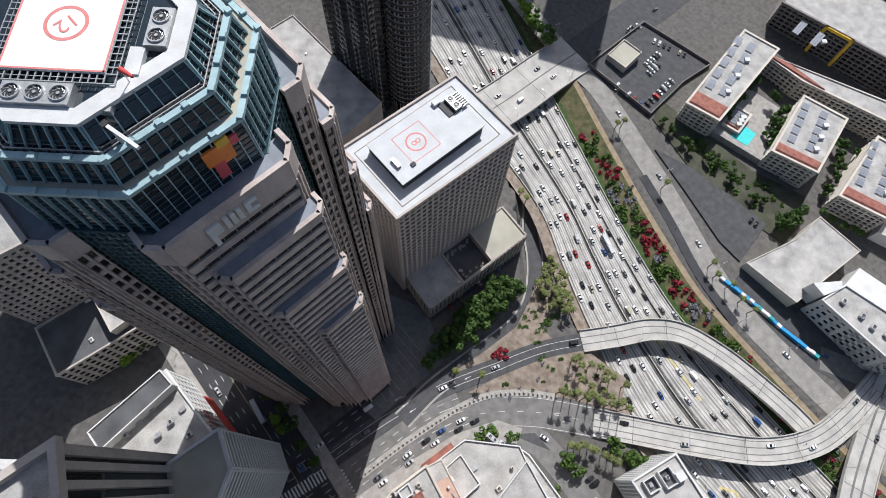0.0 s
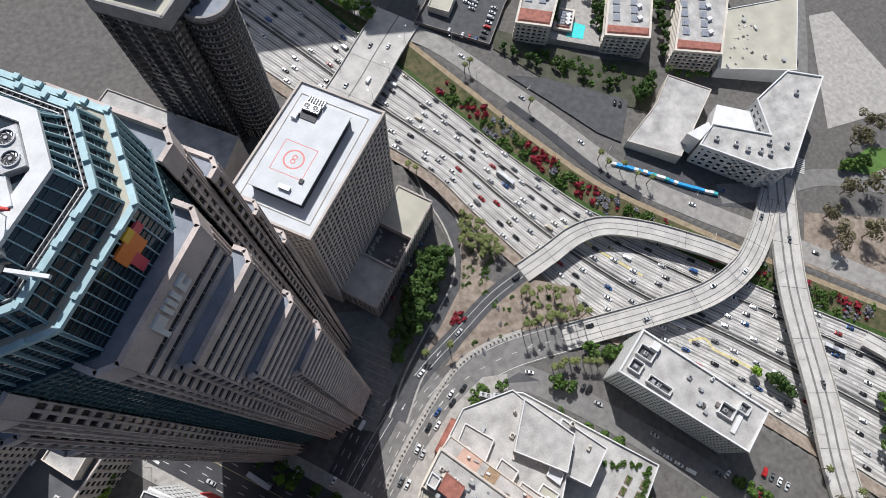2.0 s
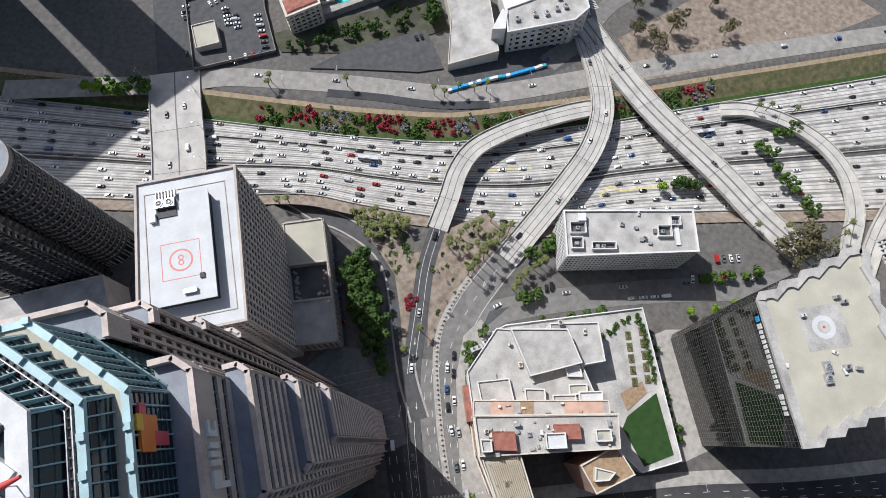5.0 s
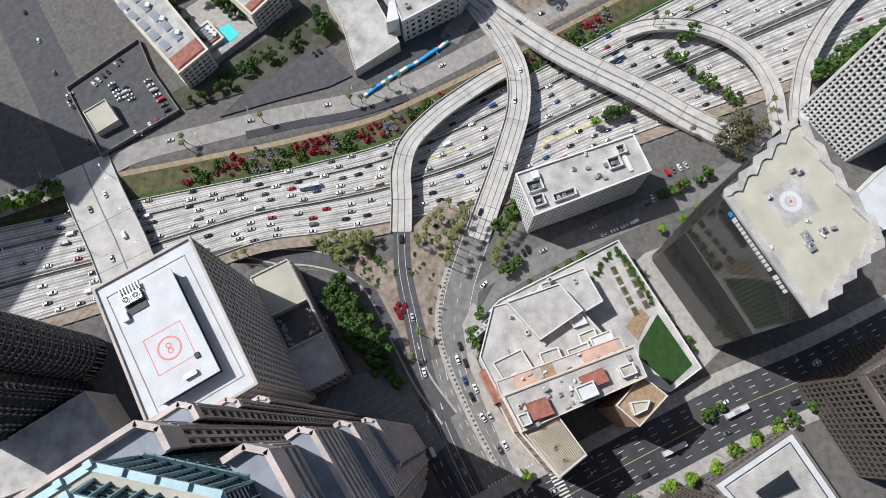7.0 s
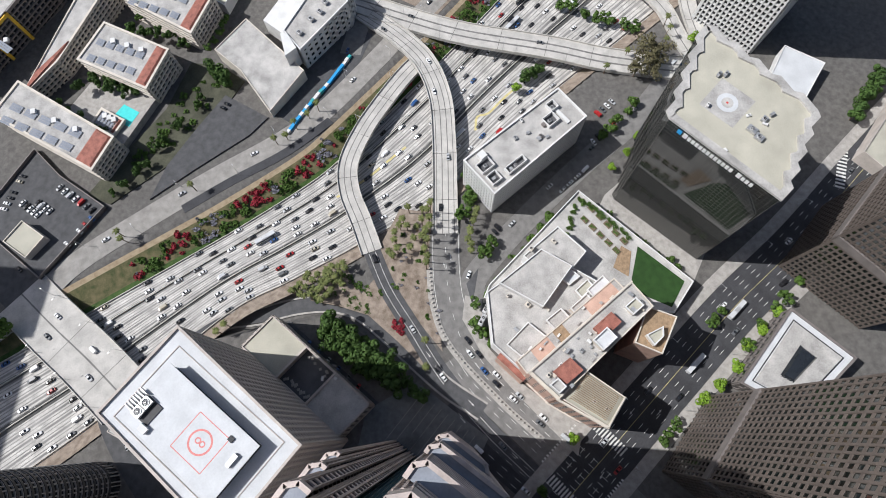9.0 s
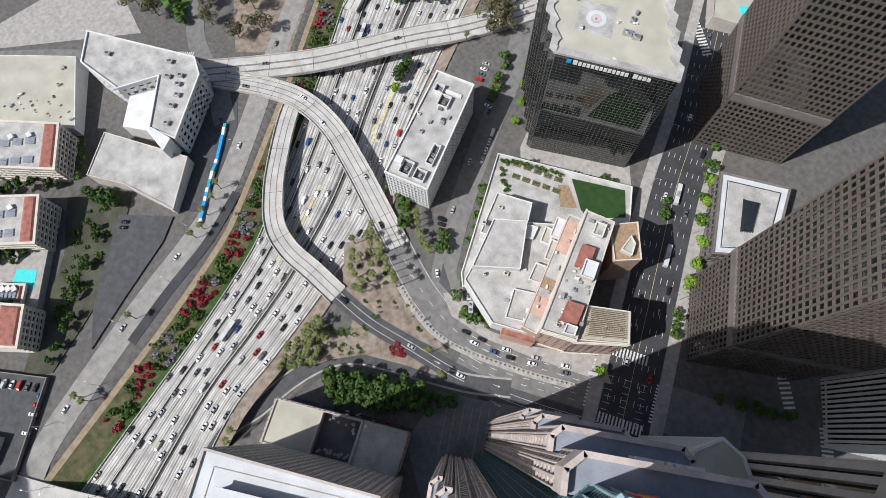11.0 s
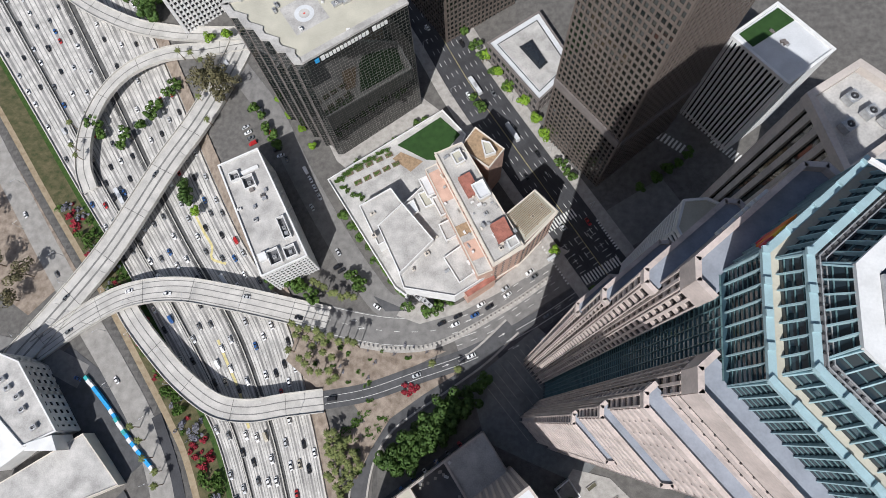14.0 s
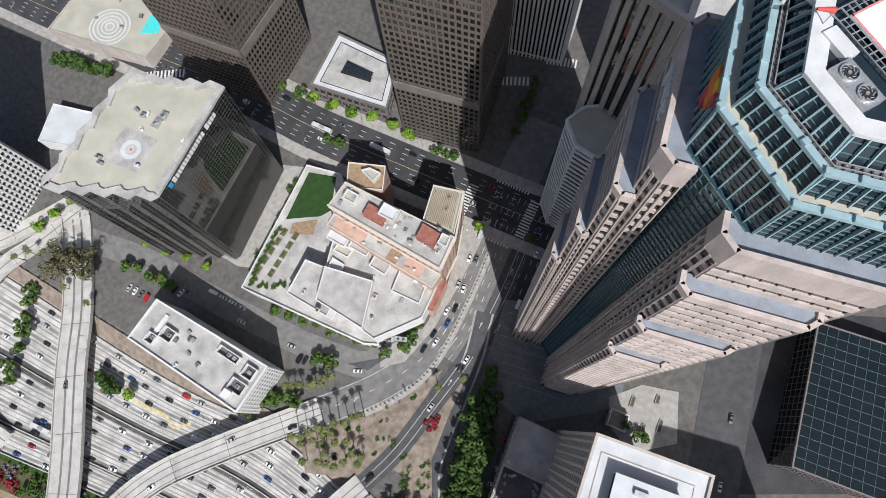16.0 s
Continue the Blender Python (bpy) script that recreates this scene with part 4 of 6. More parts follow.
for x, y in ((-27, -6), (-14, -7.5), (-17, -7.5), (-26, 2), (3, 2), (5, -4), (-4, 4), (9, -6), (16, 0), (22, 5)):
    p = LM @ Vector((x, y, 0.02))
    rooftop_unit(tuple(p), 1.5 + 0.3 * (x % 3), 1.8, 1.2, 0.4, (x % 2) < 1)

# ---- black glass bank tower ----
c0, c1, c2, c3 = (105, -64), (143, -92), (96, -121), (63, -94)


def sawtooth(a, b, n, depth):
    """Points from a to b in n square teeth."""
    m, w = frame_on(a, b)
    out = []
    for i in range(n):
        out += [(w * i / n, 0), (w * (i + 0.72) / n, -depth), (w * (i + 0.99) / n, -0.2)]
    return [tuple((m @ Vector((x, y, 0)))[:2]) for x, y in out]


mb_poly = ccw([c0, c3, c2, c1])
mbp = []
for i in range(4):
    a, b = mb_poly[i], mb_poly[(i + 1) % 4]
    long_tooth = {a, b} in ({c0, c1}, {c2, c3}) or {a, b} == {c1, c2}
    mbp += sawtooth(a, b, 5, 2.0) if long_tooth else [a]
bank = tower("bank_tower", "black glass bank tower with a saw-toothed outline and tan roof", mbp, 86, "dark_stone", "glass_black", "roof_tan", 1.9, 2.1, 0.07, 0.09, 0.06, 0.05, parapet=0, split=False)
part("rim", ring_wall(Geo(), shrink(mbp, -0.5), 3.0, 85.8, 87.0), "roof_grey", bank, "pale grey roof rim")
MBM = Matrix.Translation((102, -92, 86)) @ Matrix.Rotation(math.atan2(-30, -42), 4, "Z")
part("pad", Geo().box(MBM @ Matrix.Translation((-6, 0, 0)), -8.0, 8.0, -8.0, 8.0, 0, 0.08), "roof_grey", bank, "square helipad")
part("pad_ring", Geo().ring(MBM @ Matrix.Translation((-6, 0, 0)), 2.4, 4.3, 0.08, 0.12, 36), "roof_white", bank)
part("pad_dot", Geo().cyl(MBM @ Matrix.Translation((-6, 0, 0)), 0.5, 0.5, 0.08, 0.13, 12), "red", bank)
m, w = frame_on(c0, c3)
if (m @ Vector((w / 2, -1, 0)) - Vector((102, -92, 0))).length < (m @ Vector((w / 2, 1, 0)) - Vector((102, -92, 0))).length:
    m = m @ Matrix.Scale(-1, 4, (0, 1, 0))
g = Geo()
x = 8.0
for word in ((1.9,) + (1.35,) * 12, (1.8,) + (1.4,) * 3):
    for lw in word:
        part("sign_bar", Geo().box(m, x, x + lw, -0.6, -0.2, 81.8, 83.9 + (0.5 if lw > 1.6 else 0)), "white_wall", bank)
        x += lw + 0.45
    x += 1.6
part("sign_emblem", Geo().box(m, 5.2, 7.2, -0.6, -0.2, 82.0, 84.2), "bus_blue", bank, "blue square emblem")
for x, y, sx in ((8, -4, 4.0), (12, -5, 3.5), (9, 3, 2.0), (-16, 8, 1.2), (-14, 10, 1.2)):
    rooftop_unit(tuple(MBM @ Vector((x, y, 0.0))), sx, 2.6, 1.4, math.atan2(-30, -42))

# ---- low white pavilion with a skylight ----
WH = [(34, -120), (7, -140), (-12, -107), (7, -86)]
wh = tower("pavilion", "low square pavilion with a white roof and a glass skylight", WH, 13, "dark_stone", "glass", "roof_white", 4, 6, 0.9, 1.6, 0.5, 0.5, parapet=0.7)
part("roof_seam", ring_wall(Geo(), shrink(WH, 3.2), 0.5, 13.0, 13.05), "dark", wh)
part("inner_roof", Geo().prism(shrink(WH, 4.0), 13.0, 13.5), "roof_grey", wh)
sk = part("skylight", Geo().prism(shrink(WH, 11.5), 13.5, 15.0, shrink(WH, 12.6)), "glass", wh)
p, b = facade(*ccw(shrink(WH, 11.5))[:2], 13.5, 15.0, 1.2, 0.7, 0.15, 0.12, 0.1, 0.1)
part("glazing_bars", p, "white_wall", sk)

# ---- black office towers ----
for poly in ([(-1, -74), (-28, -43), (-64, -74), (-37, -105)], [(53, -133), (80, -169), (42, -193), (15, -157)]):
    t = tower("dark_tower", "tall dark bronze office tower with a deep window grid", poly, 210, "bronze", "glass_black", "roof_dark", 2.5, 3.9, 0.8, 1.3, 0.4, 0.25, parapet=1.5)
    g = Geo()
    q = ccw(poly)
    for i in range(4):
        m, w = frame_on(q[i], q[(i + 1) % 4])
        g.box(m, 0, w, -0.8, 0.05, 44, 49)
    part("plant_band", g, "dark_stone", t, "louvred plant storey band")

# ---- the brick club house ----
club = thing("club_house", "salmon brick club house with stepped white roofs", "building")


def storey(poly, z0, z1, wall, roof, rim="white_wall", par=0.9):
    poly = ccw(poly)
    part("wing", Geo().prism(poly, z0, z1 - 0.2), wall, club)
    part("roof", Geo().prism(shrink(poly, 0.25), z1 - 0.2, z1), roof, club)
    part("parapet", ring_wall(Geo(), shrink(poly, -0.08), 0.5, z1 - 0.4, z1 + par), rim, club)


storey([(115, -42), (57, -84), (44, -70), (70, 18), (76, 14)], 0, 9, "white_wall", "roof_grey", "white_wall", 1.2)
storey([(83, -14), (57.5, -42), (29.5, 8.5), (46, 20), (70, 17)], 9, 22, "white_wall", "roof_grey", "white_wall")
storey([(95, -24), (80, -34), (66, -16), (84, -4)], 9, 20, "white_wall", "roof_grey")
storey([(84, -12), (73, -24), (57, -6), (72, 11)], 22, 26, "white_wall", "roof_grey")
storey([(52, 2), (42, -6), (34, 6), (44, 14)], 22, 23.5, "white_wall", "roof_grey")
storey([(57, -43), (62.5, -39.8), (35.5, 12), (29, 9)], 9, 31, "brick", "roof_grey", "cream", 0.5)
for t0, t1, name in ((0.04, 0.34, "brick"), (0.55, 0.66, "wood"), (0.70, 0.88, "brick")):    # tiled terraces
    a0, b0, a1, b1 = lerp((57, -43), (29, 9), t0), lerp((62.5, -39.8), (35.5, 12), t0), lerp((57, -43), (29, 9), t1), lerp((62.5, -39.8), (35.5, 12), t1)
    part("terrace", Geo().prism(ccw(shrink(ccw([a0, b0, b1, a1]), 0.4)), 31.0, 31.08), name, club, "worn tiled terrace")
storey([(66, -37), (60, -40), (55, -31), (61, -28)], 22, 24.5, "white_wall", "roof_white")
storey([(59, -27), (54, -30), (49, -21), (54, -18)], 22, 25.5, "cream", "roof_grey")
storey([(66, -30), (62, -32), (58, -25), (62, -23)], 22, 23.2, "cream", "roof_tan")
storey([(55, -14), (50, -17), (46, -9), (51, -6)], 22, 24.5, "white_wall", "roof_grey")
storey([(72, -24), (68, -27), (65, -21), (69, -18)], 22, 23.0, "cream", "roof_white")
storey([(40, -26), (35, -29), (31, -22), (36, -19)], 42, 46, "cream", "roof_white")
storey([(50, -42), (46, -44.5), (43, -39), (47, -36.5)], 42, 44, "cream", "roof_tan")
storey([(24, -1), (20, -3.5), (18, 0), (22, 3)], 42, 45, "white_wall", "roof_grey")
storey([(36, -51), (32, -50), (29, -45), (34, -43)], 38, 40.5, "cream", "roof_tan")
storey([(57, -43), (45, -49), (16, 0), (29, 9)], 0, 42, "brick", "roof_grey", "cream")
storey([(46, -48), (39, -59), (25, -48), (32, -38)], 0, 38, "brick", "wood", "cream")
storey([(16, -1), (1, -17), (11, -27), (26, -13)], 0, 40, "brick", "roof_tan", "cream")
storey([(46, -30), (41, -33), (36, -24), (41, -21)], 42, 45, "roof_red", "roof_red", "roof_red", 0.2)
storey([(31, -8), (25, -12), (21, -4), (27, 0)], 42, 45, "roof_red", "roof_red", "roof_red", 0.2)
storey([(36, 9), (30, 5), (27, 10), (40, 19), (43, 15)], 0, 18, "brick", "roof_red", "roof_red", 0.2)
for a, b, z0, z1 in (((16, 0), (1, -17), 6, 38), ((29, 9), (16, 0), 10, 40), ((1, -17), (11, -27), 6, 38), ((57, -43), (29, 9), 24, 41)):
    m, w = frame_on(a, b)
    c = Vector((28, -22, 0))
    if (m @ Vector((w / 2, -1, 0)) - c).length < (m @ Vector((w / 2, 1, 0)) - c).length:
        m = m @ Matrix.Scale(-1, 4, (0, 1, 0))
    n = int(w / 3.4)
    for i in range(n):
        for j in range(int((z1 - z0) / 3.9)):
            x, z = w * (i + 0.5) / n, z0 + 1.2 + j * 3.9
            part("window", Geo().box(m, x - 0.65, x + 0.65, -0.06, 0.1, z, z + 2.0), "glass", club)
    for z in (z0 - 1, z1 - 1.5, z1 + 1.4):
        part("cornice", Geo().box(m, -0.4, w + 0.4, -0.55, 0.1, z, z + 0.7), "cream", club, "pale cornice band")
CLUB = [(86, -8, 22), (80, -18, 20), (88, -20, 20), (60, 0, 22), (50, 8, 22), (40, 4, 23.5), (37, 8, 23.5), (66, 8, 22), (54, -34, 25), (48, -44, 42), (45, -40, 42), (38, -28, 42), (36, -18, 42), (33, -14, 42), (29, -4, 42), (26, 2, 42), (23, 0, 42), (34, -8, 42), (20, -6, 42), (8, -18, 40), (12, -14, 40), (52, -41, 42)]
rng = random.Random(11)
for x, y, z in CLUB:
    rooftop_unit((x, y, z), rng.uniform(1.2, 3.2), rng.uniform(1.2, 2.4), rng.uniform(0.9, 2.2), 0.6, rng.random() < 0.5, rng.choice(("steel", "white_wall", "cream")))
for k in range(34):                                       # vents, ducts and boxes scattered over the roofs
    u, w = rng.uniform(0.06, 0.94), rng.uniform(0.12, 0.88)
    if k < 20:
        p, z = lerp(lerp((57, -43), (29, 9), u), lerp((45, -49), (16, 0), u), w), 42
    elif k < 28:
        p, z = lerp(lerp((57, -43), (29, 9), u), lerp((62, -40), (35, 12), u), w), 31.1
    else:
        p, z = lerp(lerp((75, -18), (66, 8), u), lerp((60, -34), (40, 6), u), w), 22
    rooftop_unit((p[0], p[1], z), rng.uniform(0.7, 2.4), rng.uniform(0.6, 1.4), rng.uniform(0.5, 1.5), 0.6 + rng.choice((0, 1.57)), False, rng.choice(("steel", "white_wall", "cream", "roof_grey")))
perg = thing("pergola", "pale timber pergola over a roof terrace", "pergola", at=(0, 0, 0))
for k in range(15):
    u = 0.12 + 0.76 * k / 14
    m, w = frame_on(lerp(lerp((16, -1), (26, -13), u), lerp((1, -17), (11, -27), u), 0.12), lerp(lerp((16, -1), (26, -13), u), lerp((1, -17), (11, -27), u), 0.88), 40)
    part("beam", Geo().box(m, 0, w, -0.12, 0.12, 2.3, 2.6), "wood", perg)
    if k % 7 == 0:
        for x in (0.3, w / 2, w - 0.3):
            part("post", Geo().box(m, x - 0.12, x + 0.12, -0.12, 0.12, 0, 2.3), "wood", perg)
for i in range(4):
    p = lerp((64, 17), (58, 22), i / 3)
    rooftop_unit((p[0] + 2, p[1], 9.0), 2.2, 3.4, 1.6, 0.9)
plate("club_lawn", [(58, -80), (47, -70), (58, -55), (64, -55), (80, -63)], "turf", 9.25, 0.2, label="dark green roof lawn in a walled garden")
plate("club_garden", [(80, -61), (70, -52), (90, -34), (106, -44)], "roof_grey", 9.22, 0.2, label="walled kitchen garden with raised beds")
plate("club_terrace", [(78, -59), (66, -54), (72, -48), (82, -55)], "wood", 9.3, 0.2, label="timber terrace in the garden")
rng = random.Random(3)
for i in range(5):
    for j in range(2):
        p = lerp(lerp((80, -52), (99, -41), i / 4), lerp((84, -57), (104, -46), i / 4), j)
        bed = thing("raised_bed", "timber raised bed with green vegetables", "planter", "garden beds", at=(p[0], p[1], 9.25))
        bed.rotation_euler = (0, 0, math.atan2(11, 19))
        part("frame", Geo().box(Matrix(), -2.0, 2.0, -1.3, 1.3, 0, 0.5), "trunk", bed)
        gg = Geo()
        for k in range(30):
            gg.cyl(Matrix.Translation((rng.uniform(-1.6, 1.6), rng.uniform(-0.85, 0.85), 0.5)), 0.28, 0.05, 0, rng.uniform(0.2, 0.5), 6)
        part("vegetables", gg, "leaf", bed)


# ---- round-fronted tower ----
rt = thing("round_tower", "dark granite tower with a rounded corner turret and pale window frames", "skyscraper")
blk = ccw([(22, 224), (2, 250), (-30, 222), (-6, 199)])
part("core", Geo().prism(blk, 0, 99.5), "glass", rt)
for i in range(4):
    facade_pieces(rt, blk[i], blk[(i + 1) % 4], 3, 94, 3.4, 3.9, 1.0, 0.9, 0.22, 0.2, "frame_stone")
    facade_pieces(rt, blk[i], blk[(i + 1) % 4], 3, 94, 60, 3.9, 0.6, 1.3, 0.3, 0.45, "black_granite")
    m, w = frame_on(blk[i], blk[(i + 1) % 4])
    part("attic", Geo().box(m, -0.3, w + 0.3, -0.6, 0.6, 94, 101.5), "frame_stone", rt, "plain stone attic storey")
    for b in range(3):                                        # pointed bays down each face
        c = w * (b + 0.5) / 3
        g = Geo()
        for j in range(23):
            z = 3 + 3.96 * j
            g.add([m @ Vector(v) for v in ((c - 2.6, 0, z), (c, -1.9, z), (c + 2.6, 0, z), (c - 2.6, 0, z + 1.5), (c, -1.9, z + 1.5), (c + 2.6, 0, z + 1.5))], [(0, 1, 4, 3), (1, 2, 5, 4), (3, 4, 5), (2, 1, 0)])
        part("bay_band", g, "black_granite", rt)["kind"] = "stuff"
        g = Geo().add([m @ Vector(v) for v in ((c - 2.4, 0, 3), (c, -1.7, 3), (c + 2.4, 0, 3), (c - 2.4, 0, 94), (c, -1.7, 94), (c + 2.4, 0, 94))], [(0, 1, 4, 3), (1, 2, 5, 4), (3, 4, 5)])
        part("bay_glass", g, "glass", rt)
part("roof", Geo().prism(shrink(blk, 0.5), 99.5, 100.2), "roof_tan", rt)
part("roof_storey", Geo().prism(shrink(blk, 7.0), 100.2, 106), "frame_stone", rt, "set-back roof storey")
RC = Matrix.Translation((11.5, 212, 0))
part("round_core", Geo().cyl(RC, 11.2, 11.2, 0, 90, 44), "glass", rt)
for j in range(23):
    part("round_band", Geo().ring(RC, 11.0, 12.0, 2.6 + j * 3.85, 3.9 + j * 3.85, 44), "black_granite", rt)
    part("round_sill", Geo().ring(RC, 11.0, 11.75, 3.9 + j * 3.85, 4.25 + j * 3.85, 44), "frame_stone", rt)
pm = Geo().box(Matrix(), 11.0, 11.7, -0.28, 0.28, 2, 90).mesh("round_pier")
for k in range(16):
    for d in (-0.075, 0.075):
        part("round_pier", pm, "frame_stone", rt).matrix_local = RC @ Matrix.Rotation(k * math.pi / 8 + d, 4, "Z")
# turret roof takes the shade-blue colour too
part("round_roof", Geo().cyl(RC, 11.6, 11.6, 90, 90.5, 44), "roof_shade_blue", rt)
part("round_parapet", Geo().ring(RC, 10.8, 12.0, 90, 92.2, 44), "frame_stone", rt)

slab("parking_roof", "long low building with a flat blue-grey roof", [(-57, 238), (-45, 248), (6, 190), (-15, 166)], 0, 20, "stone", "roof_grey")
for k in range(5):
    rooftop_unit((-26 + k * 1.8, 216 - k * 1.8, 20), 1.4, 1.4, 0.8, 0.7, True)

# ---- apartments with clay roofs and a pool ----
def flats(poly, z, label):
    root = tower("apartment_block", label, poly, z, "cream", "glass", "roof_grey", 3.6, 3.2, 1.3, 1.1, 0.5, 0.9, parapet=0.8)
    q = ccw(poly)
    e = min(range(4), key=lambda i: q[i][0] + q[i][1] + q[(i + 1) % 4][0] + q[(i + 1) % 4][1])
    a, b, c, d = q[e], q[(e + 1) % 4], q[(e + 2) % 4], q[(e + 3) % 4]
    strip = [a, b, lerp(b, c, 0.16), lerp(a, d, 0.16)]
    top = [lerp(a, b, 0.12), lerp(a, b, 0.88), lerp(lerp(b, c, 0.16), lerp(a, d, 0.16), 0.12), lerp(lerp(b, c, 0.16), lerp(a, d, 0.16), 0.88)]
    part("clay_roof", Geo().prism(shrink(strip, -0.4), z + 0.1, z + 1.6, shrink(strip, 1.4)), "roof_red", root, "red clay tile roof")
    m, w = frame_on(a, b, z)
    dep = (Vector(d) - Vector(a)).length
    for i in range(5):
        for j in range(2):
            y = dep * (0.24 + 0.14 * i)
            x = w * (0.18 + 0.42 * j)
            pan = Geo()
            for k in range(3):
                pan.box(m @ Matrix.Translation((x + k * 1.5, y, 0.5)) @ Matrix.Rotation(0.2, 4, "X"), 0, 1.35, 0, dep * 0.09, 0, 0.12)
            part("solar_panel", pan, "panel", root)
    for k in range(3):
        p = m @ Vector((w * 0.8, dep * (0.3 + 0.2 * k), 0))
        part("stair_box", Geo().box(Matrix.Translation(p), -1.6, 1.6, -1.3, 1.3, 0, 1.8), "white_wall", root)
    return root


flats([(186, 210), (203, 198), (250, 250), (232, 264)], 19, "cream apartment block with red clay roof edge")
flats([(234, 180), (257, 166), (284, 202), (262, 218)], 19, "cream apartment block beside the pool court")
flats([(270, 153), (294, 138), (326, 174), (304, 192)], 19, "cream apartment block at the hill's end")
flats([(246, 256), (268, 232), (348, 182), (358, 204), (262, 276)][:1] + [(268, 234), (346, 184), (352, 200)], 18, "long cream apartment block behind the court")
flats([(214, 204), (222, 198), (232, 210), (224, 216)], 7, "small pool house with a clay roof")
plate("pool_court", [(206, 200), (236, 180), (262, 216), (230, 240)], "pave", 4.6, 4.6, label="paved pool court between apartments")
plate("pool", [(219, 196), (228, 190), (236, 199), (228, 206), (224, 203)], "pool", 4.75, 0.3, label="turquoise swimming pool")
yb = tower("yellow_block", "grey apartment block with a yellow frame", [(266, 292), (366, 214), (392, 250), (292, 330)], 26, "dark_stone", "glass", "roof_grey", 4, 3.2, 1.0, 1.1, 0.5, 0.9)
m, w = frame_on((266, 292), (366, 214))
g = Geo()
for x0, x1, z0, z1 in ((30, 32, 2, 27), (48, 50, 2, 27), (30, 50, 25, 27), (30, 50, 2, 4)):
    g.box(m, x0, x1, -1.6, 0, z0, z1)
part("yellow_frame", g, "yellow", yb, "yellow painted facade frame")
slab("lot_office", "small flat-roofed car park office", [(146, 250), (156, 240), (168, 252), (158, 262)], 1, 6, "cream", "roof_tan")
lw = thing("lot_wall", "dark retaining wall round the car park", "wall")
part("wall", ring_wall(Geo(), [(134, 244), (170, 210), (196, 236), (218, 252), (176, 282)], 0.5, -1, 3.2), "dark_stone", lw)

# ---- white school buildings on the west side ----
slab("white_hall", "low pale hall with a flat grey roof", [(209, 113), (240, 127), (258, 141), (276, 120), (232, 90)], -1, 10, "cream", "roof_grey", 0.6)
wb = tower("west_office", "white-roofed building with plant on its roof", [(334, 94), (278, 53), (266, 57), (239, 89), (254, 97), (280, 76), (288, 99), (317, 107)], 23, "white_wall", "glass", "roof_grey", 4.5, 4.5, 2.2, 2.2, 0.3, 0.3)
part("terrace", Geo().prism([(287, 97), (280, 78), (256, 96), (272, 110)], 0, 14), "white_wall", wb, "lower roof terrace in the angle")
part("stair_wall", Geo().prism([(236, 98), (252, 99), (251, 95), (240, 91)], 9, 24.5), "white_wall", wb, "tall white stair wall")
for x, y in ((258, 80), (262, 74), (268, 70), (272, 66), (276, 72), (284, 66), (250, 88), (312, 92)):
    rooftop_unit((x, y, 23), 3.2, 2.4, 2.0, 0.7)
slab("west_annex", "pale flat-roofed building with roof vents", [(295, 134), (330, 170), (380, 158), (340, 110)], 0, 13, "white_wall", "roof_tan", 0.6)
for k in range(10):
    rooftop_unit((308 + 7 * (k % 5), 132 + 5 * (k % 5) + 9 * (k // 5), 13), 1.0, 1.0, 0.8, 0.2, False)
mural = thing("mural_wall", "low wall painted with blue and white patches", "wall")
ml = resample(smooth([(196, 106, 0), (212, 92, 0), (228, 76, 0), (244, 62, 0)]), 25)
rng = random.Random(8)
for a, b in zip(ml, ml[1:]):
    m, w = frame_on((a.x, a.y), (b.x, b.y))
    part("panel", Geo().box(m, 0, w, -0.9, 0.9, 0, rng.uniform(1.6, 2.4)), rng.choice(("bus_blue", "bus_blue", "bus_teal", "white_wall")), mural)

# ---- towers round the edges ----
tower("lattice_tower", "white concrete tower with a deep window lattice", [(212, -149), (180, -172), (205, -207), (237, -184)], 105, "white_wall", "glass", "roof_grey", 2.6, 3.8, 0.9, 1.1, 1.2, 0.9)
slab("white_canopy", "low white canopy building", [(160, -165), (184, -186), (168, -204), (146, -182)], 0, 8, "white_wall", "roof_white", 0.5)
slab("pool_deck", "tan roof terrace with a swimming pool", [(150, -246), (108, -196), (72, -217), (112, -270)], 0, 10, "stone", "roof_tan", 1.0)
plate("deck_pool", [(104, -214), (94, -222), (86, -217), (96, -208)], "pool", 10.25, 0.2, label="turquoise rooftop pool")
sg = thing("deck_paving", "tan paving with pale concentric rings", "paving", at=(118, -228, 10.02))
for k in range(5):
    part("ring", Geo().ring(Matrix(), 2.0 + 2.4 * k, 3.0 + 2.4 * k, 0, 0.05, 36), "roof_white", sg)
# two unseen towers, added to throw shade on the bridge and freeway
for poly, h in (([(126, 384), (162, 378), (168, 412), (132, 420)], 168), ([(60, 425), (120, 418), (128, 462), (68, 470)], 190)):
    tower("distant_tower", "unseen tall tower beyond the street bridge, placed to cast shade", poly, h, "stone", "glass", "roof_grey", 6, 8, 1.2, 2.4, 0.3, 0.2, split=False)
tower("fluted_tower", "tall tower with pale stone fins and dark glass", [(-60, -8), (-73, -17), (-88, -4), (-66, 12)], 140, "stone", "glass_black", "roof_grey", 4.6, 140, 1.9, 1.2, 1.4, 0.4, parapet=2.5)
for x, y in ((-70, -8), (-74, -4), (-68, 0), (-78, -2)):
    rooftop_unit((x, y, 140), 3.4, 3.0, 2.4, 0.6)
tower("corner_tower", "pale slab tower with ribbon windows and a chamfered roof", [(-42, -2), (-50, -3), (-63, 3), (-58, 10), (-44, 20), (-39, 8)], 84, "white_wall", "glass", "roof_tan", 30, 3.6, 0.6, 1.7, 0.3, 0.4)
